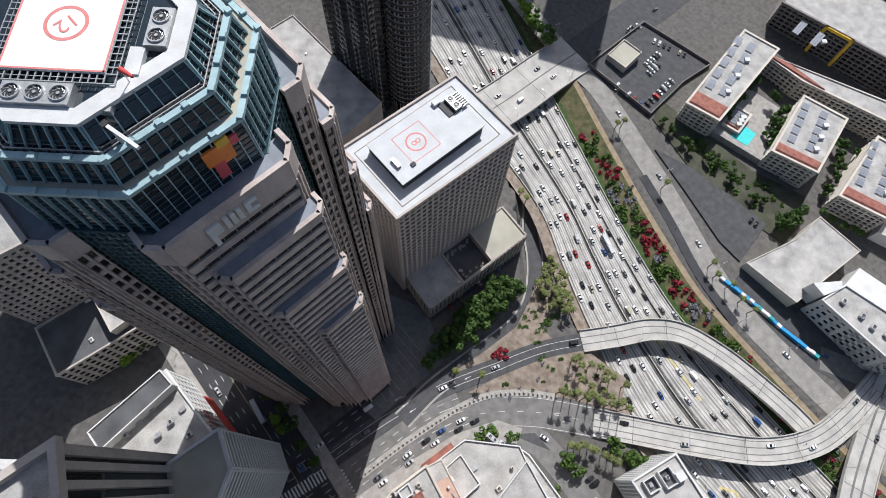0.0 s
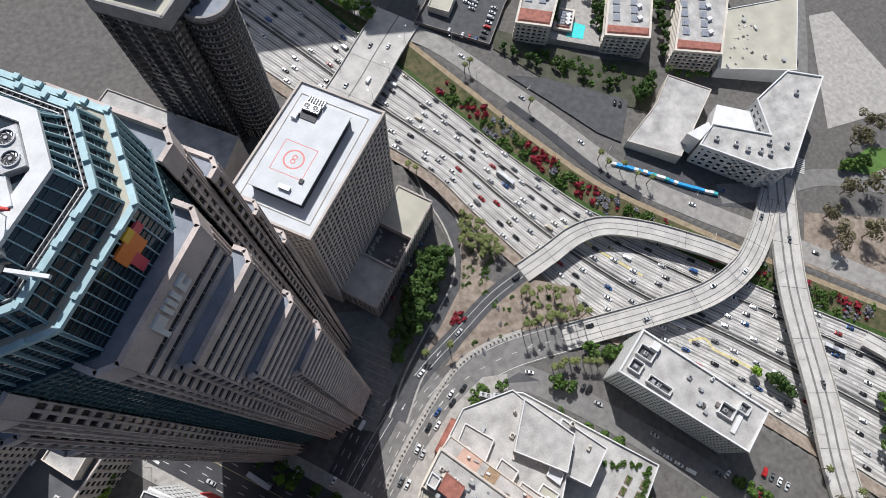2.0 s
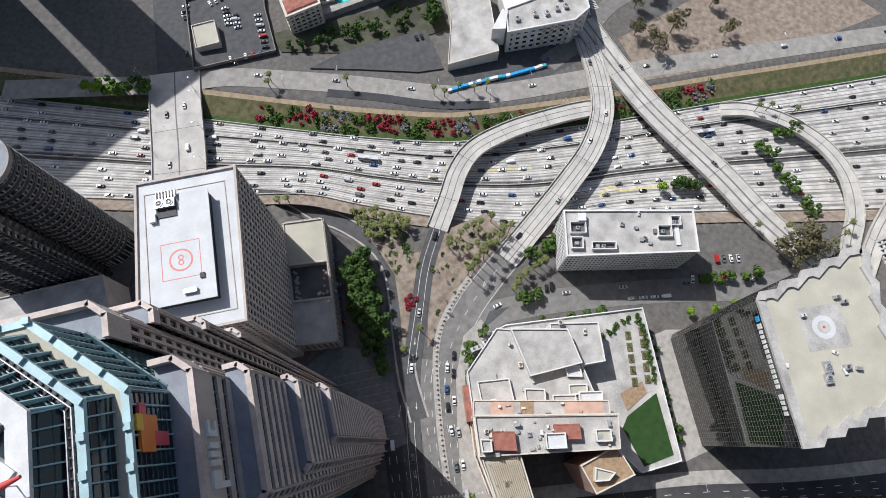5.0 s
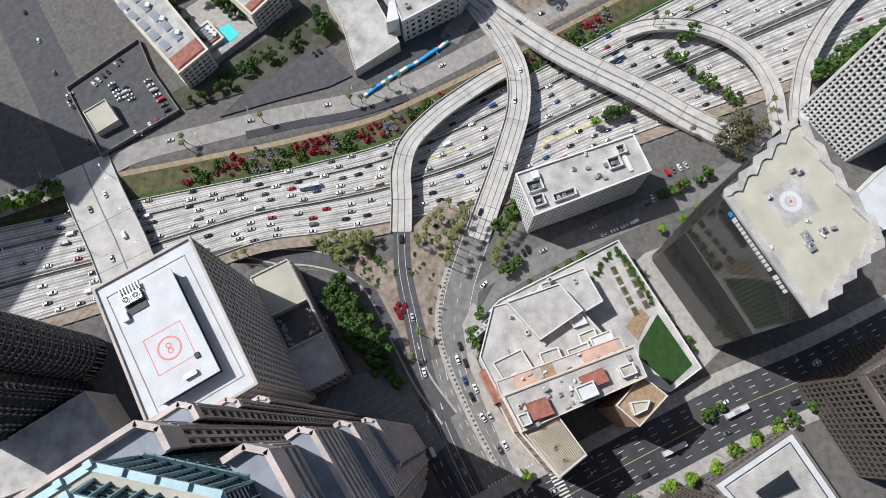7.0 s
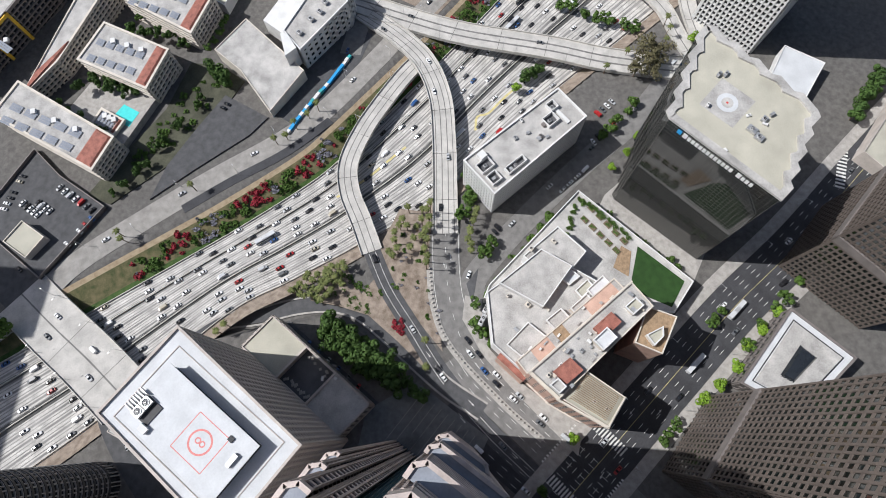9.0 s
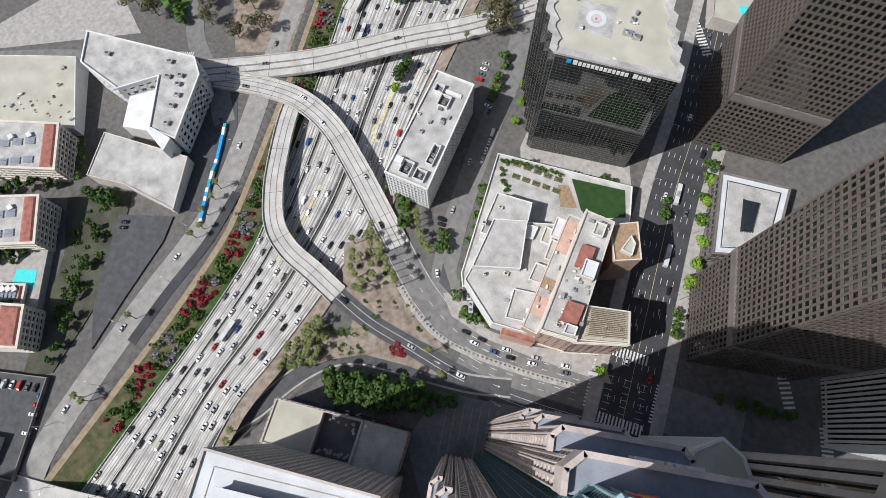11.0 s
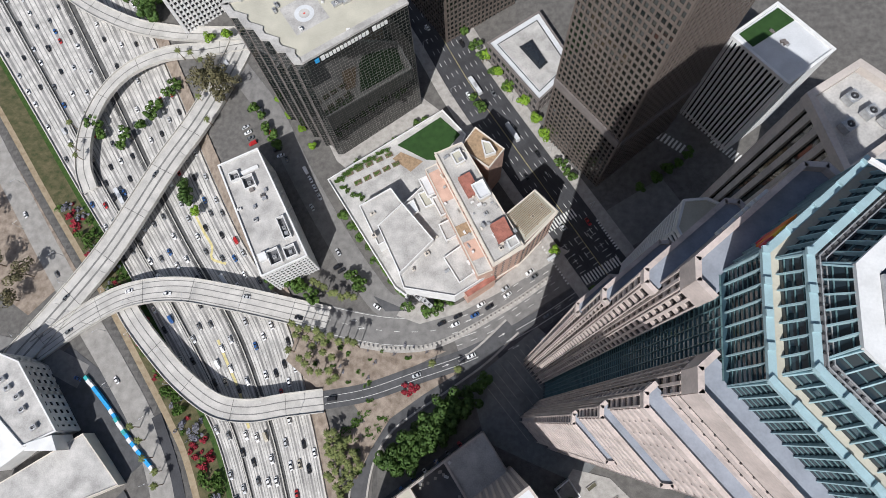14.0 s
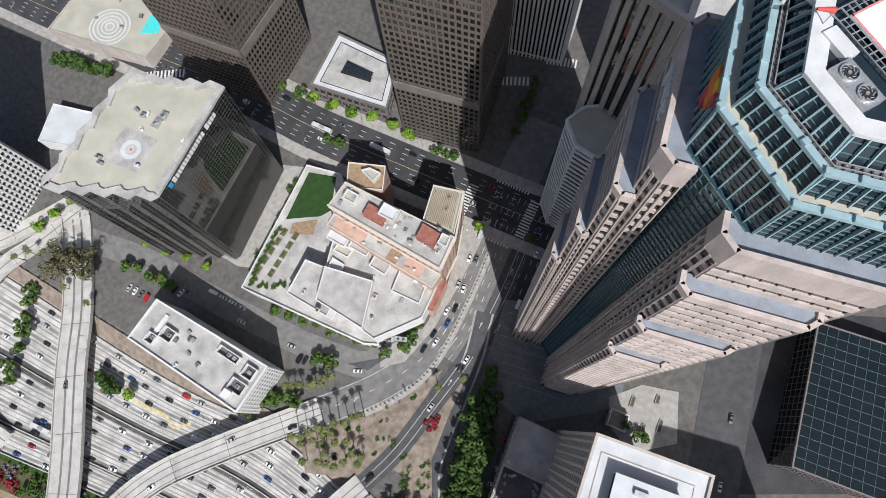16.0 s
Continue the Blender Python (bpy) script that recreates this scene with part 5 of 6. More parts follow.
st = tower("striped_tower", "white tower with vertical stripes and a roof garden", [(-72, -84), (-92, -100), (-112, -78), (-92, -62)], 60, "white_wall", "glass", "roof_white", 2.2, 60, 1.1, 1.0, 0.7, 0.3)
part("roof_garden", Geo().prism([(-75, -85), (-92, -98), (-98, -92), (-80, -79)], 60.0, 60.6), "turf", st, "green roof garden strip")
tower("grid_tower", "pale tower with square dark windows", [(-143, 68), (-115, 86), (-135, 118), (-165, 100)], 75, "stone", "glass", "roof_grey", 2.8, 3.6, 1.2, 1.5, 0.5, 0.5)
tower("ribbed_tower", "white ribbed tower with ribbon windows", [(-92, 8), (-120, 12), (-130, -22), (-100, -27)], 92, "white_wall", "glass", "roof_grey", 2.4, 3.6, 0.5, 1.7, 0.5, 0.6)
tower("dark_hall", "dark-roofed low building beside the avenue", [(-137, 66), (-105, 89), (-89, 70), (-124, 46)], 24, "stone", "glass", "roof_dark", 3.4, 4, 1.4, 1.6, 0.3, 0.2, split=False)
slab("gabled_house", "small roof storey with red and pale roofs", [(-112, 76), (-104, 82), (-94, 71), (-103, 63)], 24, 29, "cream", "roof_grey")
tower("market_hall", "low hall with a blue-grey roof and red banner edge", [(-105, 22), (-80, 48), (-54, 18), (-78, -2)], 28, "white_wall", "glass", "roof_grey", 3.4, 4, 1.4, 1.6, 0.3, 0.2)
for k in range(7):
    rooftop_unit((-92 + k * 4.2, 22 + (k % 3) * 5, 28), 2.4, 1.8, 1.4, 0.7, k % 2 == 0)
slab("roof_plant", "dark rooftop plant block", [(-104, 23), (-80, 47), (-74, 41), (-98, 16)], 28, 34, "white_wall", "roof_dark")
bn = thing("red_banner", "long red and white banner along the roof edge", "banner")
m, w = frame_on((-54, 18), (-80, 48))
part("cloth", Geo().box(m, 2, 26, -0.5, -0.1, 16, 27), "red", bn)
gh = tower("glass_hall", "low hall under a dark gridded glass roof", [(-52, 152), (-100, 112), (-128, 146), (-80, 188)], 16, "dark_stone", "glass_black", "glass_black", 3, 4, 0.2, 0.3, 0.15, 0.1, parapet=0.4)
for a, b, n in (((-52, 152), (-100, 112), 14), ((-100, 112), (-128, 146), 10)):          # glazing bars over the roof
    c, d = ((-80, 188), (-128, 146)) if n == 14 else ((-52, 152), (-80, 188))
    for k in range(1, n):
        m, w = frame_on(lerp(a, b, k / n), lerp(c, d, k / n))
        part("glazing_bar", Geo().box(m, 0, w, -0.07, 0.07, 16.0, 16.2), "teal_dark", gh)
plate("tower_court", [(-8, 94), (-24, 97), (-36, 108), (-22, 126), (-2, 119), (-1, 105)], "pave", 0.14, label="pale paved court beside the tower")
slab("plaza_lodge", "small pale pavilion on the tower plaza", [(-6, 98), (0, 103), (-5, 110), (-11, 105)], 0, 4, "white_wall", "roof_tan", 0.5)
for x, y, w in ((-16, 101, 5), (-13, 113, 4), (-20, 116, 6), (-26, 106, 4)):
    bed = thing("court_planter", "low pale planter with green shrubs in the court", "planter", "court planters", at=(x, y, 0.14))
    bed.rotation_euler = (0, 0, 0.66)
    part("frame", ring_wall(Geo(), [(-w / 2, -1), (w / 2, -1), (w / 2, 1), (-w / 2, 1)], 0.25, 0, 0.6), "pave", bed)
    part("soil", Geo().box(Matrix(), -w / 2 + 0.25, w / 2 - 0.25, -0.75, 0.75, 0, 0.5), "hill", bed)
slab("freeway_depot", "small grey service building by the bridge", [(40, 196), (48, 190), (54, 198), (46, 204)], 0, 6, "stone", "roof_grey", 0.4)


# loose plant on the wide roofs
rng = random.Random(77)
for x, y, z, n, r in ((-36, 212, 20, 4, 14), (320, 138, 13, 8, 20), (345, 240, 26, 10, 26), (112, -232, 10, 4, 14), (-92, -82, 60, 4, 5), (0, 222, 92.6, 6, 10), (-110, 68, 24, 5, 10), (150, -28, 28, 5, 8), (100, -92, 86, 6, 14), (48, 96, 18, 3, 5)):
    for _ in range(n):
        rooftop_unit((x + rng.uniform(-r, r), y + rng.uniform(-r, r), z), rng.uniform(0.8, 2.6), rng.uniform(0.8, 2.2), rng.uniform(0.6, 1.6), rng.uniform(0, 1.5), rng.random() < 0.4, rng.choice(("steel", "white_wall", "dark_stone")))

# ---- plants ----
def crown_mesh(name, rad, high, n, leaf, seed, lumps=7):
    """Many small leaves in uneven lumps, with gaps."""
    r = random.Random(seed)
    cl = [(Vector((r.gauss(0, 0.42) * rad, r.gauss(0, 0.42) * rad, r.uniform(-0.35, 0.45) * high)), r.uniform(0.35, 0.62)) for _ in range(lumps)]
    g = Geo()
    for i in range(n):
        c, s = cl[i % lumps]
        d = Vector((r.gauss(0, 1), r.gauss(0, 1), r.gauss(0, 0.8))).normalized()
        p = c + Vector((d.x * rad * s, d.y * rad * s, d.z * high * s * 0.8)) * r.uniform(0.75, 1.05)
        u = d.cross(Vector((r.gauss(0, 1), r.gauss(0, 1), r.gauss(0, 1)))).normalized()
        v = (d + u.cross(d) * r.uniform(-0.6, 0.6)).cross(u).normalized()
        k = leaf * r.uniform(0.6, 1.3)
        g.add([p - u * k, p - v * k * 0.7, p + u * k, p + v * k * 0.7], [(0, 1, 2, 3)])
    return g.mesh(name)


CROWNS = {}


def crown_of(kind, k):
    if (kind, k) not in CROWNS:
        spec = {"leaf": (2.9, 3.2, 620, 0.5), "leaf_dark": (4.0, 6.0, 950, 0.62), "leaf_bright": (2.7, 2.8, 560, 0.48), "leaf_grey": (4.8, 5.0, 650, 0.5),
                "flower": (1.3, 1.1, 110, 0.35), "lavender": (1.3, 1.0, 110, 0.32), "shrub": (1.6, 1.2, 120, 0.4)}[kind]
        me = crown_mesh("crown", *spec, seed=37 * len(kind) + 11 * k, lumps=5 if spec[0] < 2 else 8)
        me.materials.append(M["leaf" if kind == "shrub" else kind])
        CROWNS[kind, k] = me
    return CROWNS[kind, k]


def trunk_mesh(h, r0, seed):
    r = random.Random(seed)
    g = Geo()
    base = Matrix()
    g.cyl(base, r0, r0 * 0.6, 0, h * 0.6, 8)
    for k in range(4):
        m = Matrix.Translation((0, 0, h * 0.5)) @ Matrix.Rotation(k * 1.57 + r.random(), 4, "Z") @ Matrix.Rotation(0.6, 4, "X")
        g.cyl(m, r0 * 0.5, r0 * 0.15, 0, h * 0.55, 6)
    return g.mesh("trunk")


TRUNK = trunk_mesh(5.0, 0.28, 2)
TLABEL = {"leaf": "round green street tree", "leaf_dark": "tall dark green dense tree", "leaf_bright": "bright yellow-green street tree", "leaf_grey": "large airy grey-green eucalyptus tree"}
rng = random.Random(21)


def tree(kind, x, y, z=0.0, s=1.0):
    root = thing("tree", TLABEL[kind], "tree", {"leaf_dark": "dark trees by the annex"}.get(kind, "street trees"), at=(x, y, z))
    root.rotation_euler = (0, 0, rng.uniform(0, 6.28))
    h = {"leaf": 4.2, "leaf_dark": 6.5, "leaf_bright": 4.2, "leaf_grey": 8.0}[kind]
    root.scale = (s, s, s)
    t = part("trunk", TRUNK, "trunk", root)
    t.scale = (1, 1, h / 5.0)
    part("crown", crown_of(kind, rng.randrange(3)), kind, root).location = (0, 0, h + 0.6)


def row(kind, a, b, n, z=0.0, s=1.0, jit=1.0):
    for i in range(n):
        p = lerp(a, b, (i + 0.5) / n)
        tree(kind, p[0] + rng.uniform(-jit, jit), p[1] + rng.uniform(-jit, jit), z, s * rng.uniform(0.85, 1.15))


row("leaf_dark", (79, 97), (46, 66), 12, 0, 1.1)
row("leaf_dark", (73, 99), (40, 68), 12, 0, 1.1)
row("leaf_dark", (42, 64), (30, 54), 3, 0, 0.9)
row("leaf", (69, 24), (112, -30), 9, 0.1, 1.0, 0.6)
tree("leaf", 62, 24, 0.1, 1.2), tree("leaf", 58, 22, 0.1, 1.0)
row("leaf", (96, 14), (104, 4), 3, 0.1, 1.1)
row("leaf", (150, -66), (172, -96), 5, 0.1, 1.1)
row("leaf_bright", (128, -62), (160, -104), 4, 0.1, 0.9)
row("leaf_bright", (176, -144), (212, -142), 3, 0, 1.2)
row("leaf_bright", (0, -66), (40, -124), 6, 0.1, 1.1)
row("leaf", (22, -96), (54, -142), 5, 0.1, 1.0)
row("leaf", (-10, -44), (-2, -56), 3, 0.1, 0.9)
row("leaf", (-44, 44), (-16, 8), 5, 0.1, 1.0)
tree("leaf_bright", -34, 26, 0.1, 1.0), tree("leaf_bright", -37, 30, 0.1, 1.0), tree("leaf_bright", 0, -7, 0.1, 1.0)
row("leaf", (-70, -60), (-40, -38), 5, 0.1, 1.0)
tree("leaf_grey", 196, -108, 0, 1.5), tree("leaf_grey", 190, -100, 0, 1.3), tree("leaf_grey", 200, -118, 0, 1.1), tree("leaf_grey", 186, -108, 0, 1.0)
row("leaf_dark", (203, -37), (212, -50), 4, -6, 0.8), tree("leaf_bright", 199, -31, -6, 1.2)
row("leaf", (258, -70), (222, -118), 7, -6, 1.2), row("leaf", (268, -78), (284, -100), 4, -6, 1.2)
row("leaf", (140, 6), (124, 18), 5, -2, 1.2, 2), row("leaf_dark", (144, 12), (150, 0), 2, -2, 0.8)
for x, y, s in ((296, 22, 1.2), (290, 8, 1.4), (310, 2, 1.5), (326, -30, 1.1), (334, 26, 1.4), (350, 54, 1.5), (366, 60, 1.4), (345, -14, 1.2), (318, 30, 1.3), (388, 20, 1.3)):
    tree("leaf_grey", x, y, 0, s)
row("leaf", (330, 44), (350, 40), 4, 0, 1.2), row("leaf_dark", (252, 146), (236, 136), 5, 0, 1.0), row("leaf", (262, 148), (290, 132), 5, 4, 0.9)
row("leaf_dark", (214, 206), (244, 252), 6, 4, 0.7), row("leaf_dark", (258, 220), (240, 182), 5, 4, 0.7), row("leaf", (282, 200), (300, 188), 4, 4, 0.8), row("leaf_dark", (292, 196), (270, 160), 6, 4, 0.7)
row("leaf_dark", (175, 206), (232, 150), 10, 0.5, 0.6, 4), row("leaf_dark", (160, -235), (130, -205), 6, 0, 1.0)
row("leaf", (112, 254), (98, 276), 5, 0, 1.4, 3), row("leaf_bright", (104, 262), (92, 290), 4, 0, 1.4, 3)
row("leaf_dark", (245, -160), (285, -200), 12, 0, 1.3, 6), row("leaf_dark", (240, -168), (275, -210), 10, 0, 1.3, 6)
tree("leaf", -98, 66, 0, 1.7), tree("leaf_bright", -104, 58, 0, 1.3), row("leaf_bright", (-50, 12), (-44, 4), 2, 0, 1.2)
row("leaf", (-6, 106), (-12, 118), 3, 0, 0.8), row("leaf", (112, -52), (66, -84), 10, 0.1, 0.7, 1.5), row("leaf", (44, -96), (36, -84), 3, 0.1, 0.8)
row("leaf", (59, 17), (50, 20), 3, 0.1, 0.7)
tree("leaf_grey", 204, -110, 0, 1.4), tree("leaf_grey", 192, -112, 0, 1.2)


def frond_mesh(seed):
    r = random.Random(seed)
    g = Geo()
    for k in range(26):
        a, up, ln = k * 2.4 + r.uniform(-0.2, 0.2), r.uniform(-0.3, 1.0), r.uniform(1.7, 2.5)
        d, sd = Vector((math.cos(a), math.sin(a), 0)), Vector((-math.sin(a), math.cos(a), 0))
        line = [d * (ln * t) + Vector((0, 0, up * ln * t * 0.7 - 1.3 * t * t * ln * 0.6)) for t in (0, 0.35, 0.7, 1.0)]
        w = (0.08, 0.32, 0.28, 0.03)
        dr = Vector((0, 0, 0.12))
        g.strip([p + sd * q - dr * (q * 3) for p, q in zip(line, w)], line).strip(line, [p - sd * q - dr * (q * 3) for p, q in zip(line, w)])
    me = g.mesh("fronds")
    me.materials.append(M["palm"])
    return me


FRONDS = [frond_mesh(i) for i in range(3)]
PTRUNK = Geo().cyl(Matrix(), 0.26, 0.17, 0, 1.0, 8).mesh("trunk")


def palm_tree(x, y, z=0.0, h=13.0):
    root = thing("palm_tree", "tall fan palm with a thin bare trunk", "palm", "palms by the ramps", at=(x, y, z))
    root.rotation_euler = (rng.uniform(-0.04, 0.04), rng.uniform(-0.04, 0.04), rng.uniform(0, 6.28))
    part("trunk", PTRUNK, "trunk", root).scale = (1, 1, h)
    part("fronds", FRONDS[rng.randrange(3)], "palm", root).location = (0, 0, h)


def inside(p, poly):
    r = False
    for (ax, ay), (bx, by) in zip(poly, poly[1:] + poly[:1]):
        if (ay > p[1]) != (by > p[1]) and p[0] < (bx - ax) * (p[1] - ay) / (by - ay) + ax:
            r = not r
    return r


def scatter(poly, n, gap):
    xs, ys = [p[0] for p in poly], [p[1] for p in poly]
    got = []
    for _ in range(4000):
        p = (rng.uniform(min(xs), max(xs)), rng.uniform(min(ys), max(ys)))
        if len(got) < n and inside(p, poly) and all((p[0] - q[0]) ** 2 + (p[1] - q[1]) ** 2 > gap * gap for q in got):
            got.append(p)
    return got


for p in scatter([(88, 96), (98, 84), (109, 82), (106, 106), (97, 112)], 34, 2.2):
    palm_tree(*p, -0.5, rng.uniform(6, 10))
for p in scatter([(104, 62), (112, 64), (132, 46), (128, 36), (108, 40)], 16, 3.5):
    palm_tree(*p, 0, rng.uniform(6, 12))
for i in range(9):
    p = lerp((96, 43), (128, 34), i / 8)
    palm_tree(p[0], p[1] + rng.uniform(-1, 1), 0, rng.uniform(13, 19))
for i in range(8):
    p = lerp((100, 20), (122, 12), i / 7)
    palm_tree(p[0], p[1] + rng.uniform(-2, 2), 0, rng.uniform(5, 9))
for x, y in ((170, 160), (192, 106), (198, 100), (204, 92), (208, 86), (190, 112), (146, 198), (150, 200), (46, 52), (84, 150), (87, 146), (58, 50), (196, -84), (205, -100), (214, -128), (222, -130), (208, -125), (280, -70), (276, -64), (284, -84)):
    palm_tree(x, y, 0, rng.uniform(7, 13))


def bush(kind, x, y, z, s, label):
    o = part("bush", crown_of(kind, rng.randrange(3)), kind)
    o.location, o.scale = (x, y, z + 0.5 * s), (s, s, s * 0.8)
    tagged(o, label, "bush", "slope planting")


for i, p in enumerate(NORTH):
    if not 46 < i < 100:
        continue
    t = (NORTH[i + 1] - NORTH[i - 1]).normalized()
    nn = Vector((-t.y, t.x, 0))
    patch = ("flower", "shrub", "flower", "lavender", "shrub")[(i // 3) % 5]        # drifts of one kind
    for k in range(5):
        d = rng.uniform(3.0, 12.5)
        kind = patch if rng.random() < 0.6 else rng.choice(("flower", "shrub", "shrub", "lavender"))
        q = p + nn * d + t * rng.uniform(-2, 2)
        bush(kind, q.x, q.y, -5.6 + (d - 2.5) * 0.42, rng.uniform(1.0, 2.0), {"flower": "crimson flowering bougainvillea bush", "lavender": "grey lavender bush on the slope", "shrub": "low green shrub on the slope"}[kind])
hedge_rng = random.Random(14)
for a, b, n in (((111, -40), (104, -47), 5), ((104, -47), (84, -61), 9), ((108, -38), (92, -30), 6)):
    for k in range(n):
        p = lerp(a, b, (k + 0.5) / n)
        o = part("bush", crown_of("shrub", k % 3), "leaf")
        o.location, o.scale = (p[0], p[1], 9.7), (0.9 + 0.3 * hedge_rng.random(),) * 3
        tagged(o, "clipped green hedge bush in the walled garden", "bush", "garden hedge")
for p in scatter([(64, 60), (70, 58), (74, 64), (68, 66)], 6, 1.5):
    bush("flower", *p, 0, 1.4, "crimson flowering bougainvillea bush")
for p in scatter([(52, 42), (66, 50), (92, 62), (112, 66), (128, 34), (103, 38), (84, 40)], 26, 2.5):
    bush(rng.choice(("shrub", "lavender", "shrub")), *p, 0, rng.uniform(0.5, 1.1), "low dry shrub on bare earth")
for p in scatter([(78, 76), (88, 92), (92, 102), (104, 86), (90, 66)], 24, 2.5):
    bush("shrub", *p, -0.5, rng.uniform(0.6, 1.3), "low dry shrub on bare earth")

for p in scatter([(186, 196), (214, 158), (246, 138), (258, 152), (230, 172), (200, 198)], 30, 3.0):
    bush("shrub", *p, 0.4, rng.uniform(1.0, 1.9), "dark green shrub on the shaded hillside")
for p in scatter([(232, 186), (238, 182), (262, 214), (246, 228), (240, 222), (248, 214)], 7, 4.0) + scatter([(212, 207), (222, 216), (232, 228), (240, 236), (232, 239), (209, 208)], 6, 4.0):
    tree("leaf_dark", *p, 4.6, rng.uniform(0.6, 0.95))

# ---- cars ----
PAINTS = {"white": (0.75, 0.75, 0.75), "silver": (0.45, 0.46, 0.47), "grey": (0.12, 0.125, 0.13), "black": (0.015, 0.015, 0.017), "red": (0.36, 0.02, 0.02), "blue": (0.03, 0.09, 0.25), "beige": (0.40, 0.36, 0.28)}
for k, c in PAINTS.items():
    M["car_" + k] = mat("car_paint_" + k, c, 0.28, vary=0.05, bump=0, spec=0.6)


def loft(sections):
    """A closed hull through cross-sections (x, half width, z low, z high)."""
    g = Geo()
    v = [(x, s * w * q, z) for x, w, a, b in sections for s, q, z in ((-1, 1, a), (1, 1, a), (1, 1.0, a + (b - a) * 0.6), (1, 0.86, b), (-1, 0.86, b), (-1, 1.0, a + (b - a) * 0.6))]
    f = [tuple(range(5, -1, -1)), tuple(range(len(v) - 6, len(v)))]
    for i in range(len(sections) - 1):
        f += [(6 * i + j, 6 * i + (j + 1) % 6, 6 * i + 6 + (j + 1) % 6, 6 * i + 6 + j) for j in range(6)]
    return g.add(v, f)


HULL = [(-2.25, 0.72, 0.35, 0.75), (-2.1, 0.86, 0.25, 0.95), (-1.0, 0.9, 0.22, 0.98), (0.8, 0.9, 0.22, 0.95), (1.9, 0.85, 0.25, 0.8), (2.25, 0.68, 0.35, 0.62)]
CABIN = [(-1.75, 0.66, 0.93, 0.97), (-1.1, 0.76, 0.93, 1.36), (0.25, 0.76, 0.93, 1.38), (1.1, 0.68, 0.92, 0.96)]
ROOFP = [(-1.05, 0.62, 1.36, 1.42), (0.2, 0.62, 1.37, 1.44)]
VAN = [(-2.4, 0.9, 0.35, 1.7), (-2.2, 0.95, 0.3, 1.85), (0.9, 0.95, 0.3, 1.85), (1.5, 0.93, 0.3, 1.15), (2.35, 0.85, 0.35, 0.95)]
hull_me = {k: loft(HULL).mesh("body") for k in PAINTS}
roof_me = {k: loft(ROOFP).mesh("roof_panel") for k in PAINTS}
van_me = {k: loft(VAN).mesh("body") for k in PAINTS}
for k in PAINTS:
    for d in (hull_me, roof_me, van_me):
        d[k].materials.append(M["car_" + k])
cabin_me = loft(CABIN).mesh("glazing")
screen_me = loft([(0.88, 0.82, 1.2, 1.82), (1.46, 0.8, 1.12, 1.2)]).mesh("windscreen")
wheel_me = Geo().cyl(Matrix.Rotation(math.pi / 2, 4, "X"), 0.33, 0.33, -0.11, 0.11, 10).mesh("wheel")


CAR_COUNT = [0]
FAR_CARS = {k: Geo() for k in PAINTS}
FAR_GLASS = Geo()


def car(x, y, z, turn, colour, van=False, group="cars on the freeway"):
    kind = "van" if van else "car"
    if not van:
        CAR_COUNT[0] += 1
        if CAR_COUNT[0] > 290:
            m = Matrix.Translation((x, y, z)) @ Matrix.Rotation(turn, 4, "Z")
            for src, dst in ((loft(HULL), FAR_CARS[colour]), (loft(ROOFP), FAR_CARS[colour]), (loft(CABIN), FAR_GLASS)):
                dst.add([m @ Vector(v) for v in src.v], src.f)
            return
    root = part(kind, (van_me if van else hull_me)[colour], "car_" + colour)
    tagged(root, f"{colour} {'panel van' if van else 'saloon car'} standing on the road", kind, group)
    root.location, root.rotation_euler = (x, y, z), (0, 0, turn)
    if van:
        part("windscreen", screen_me, "car_glass", root)
    else:
        part("glazing", cabin_me, "car_glass", root)
        part("roof_panel", roof_me[colour], "car_" + colour, root)
    for px in (-1.35, 1.4):
        for py in (-0.82, 0.82):
            part("wheel", wheel_me, "tyre", root).location = (px, py, 0.33)


def pick():
    return rng.choices(list(PAINTS), (34, 18, 14, 20, 6, 5, 4))[0]


def along(line, off, n0, n1, gap0, gap1, z, rev=False, group="cars on the freeway", vans=0.1):
    d = 0.0
    nxt = rng.uniform(2, gap1)
    a, _ = sides(line, off, off)
    for i in range(n0, min(n1, len(a) - 1)):
        seg = (a[i + 1] - a[i]).length
        while d + seg > nxt:
            p = a[i].lerp(a[i + 1], (nxt - d) / seg)
            t = a[i + 1] - a[i]
            car(p.x, p.y, p.z + z, math.atan2(t.y, t.x) + (math.pi if rev else 0) + rng.uniform(-0.02, 0.02), pick(), rng.random() < vans, group)
            nxt += rng.uniform(gap0, gap1)
        d += seg


for line, off, g0, g1, rev in ((LINE_A0, 0.2, 25, 60, False), (BLINE, -2, 40, 80, False), (BLINE, 2.5, 35, 90, True), (CLINE, 2, 60, 120, False), (WLINE, 5, 22, 40, True), (WLINE, -5, 18, 40, False), (LINE_FRONT, 1.5, 30, 80, False), (LINE_B, 2, 20, 50, False), (LINE_WEST, -4, 20, 50, False),
                               (LINE_FIG, 4.5, 25, 60, False), (LINE_FIG, -7.5, 25, 60, True), (LINE_SIX, 3, 25, 40, False), (LINE_FLOWER, 3.5, 14, 40, False), (LINE_W, 3, 20, 60, False)):
    along(line, off, 0, 900, g0, g1, 0.0, rev, "cars on the streets")
six = smooth([(-5, -1, 0.06), (14, 12, 0.06), (34, 26, 0.06), (58, 38, 0.06)])
along(six, -3.0, 0, 90, 8, 17, 0.0, False, "cars on the streets"), along(six, -6.2, 0, 60, 8, 15, 0, False, "cars on the streets")


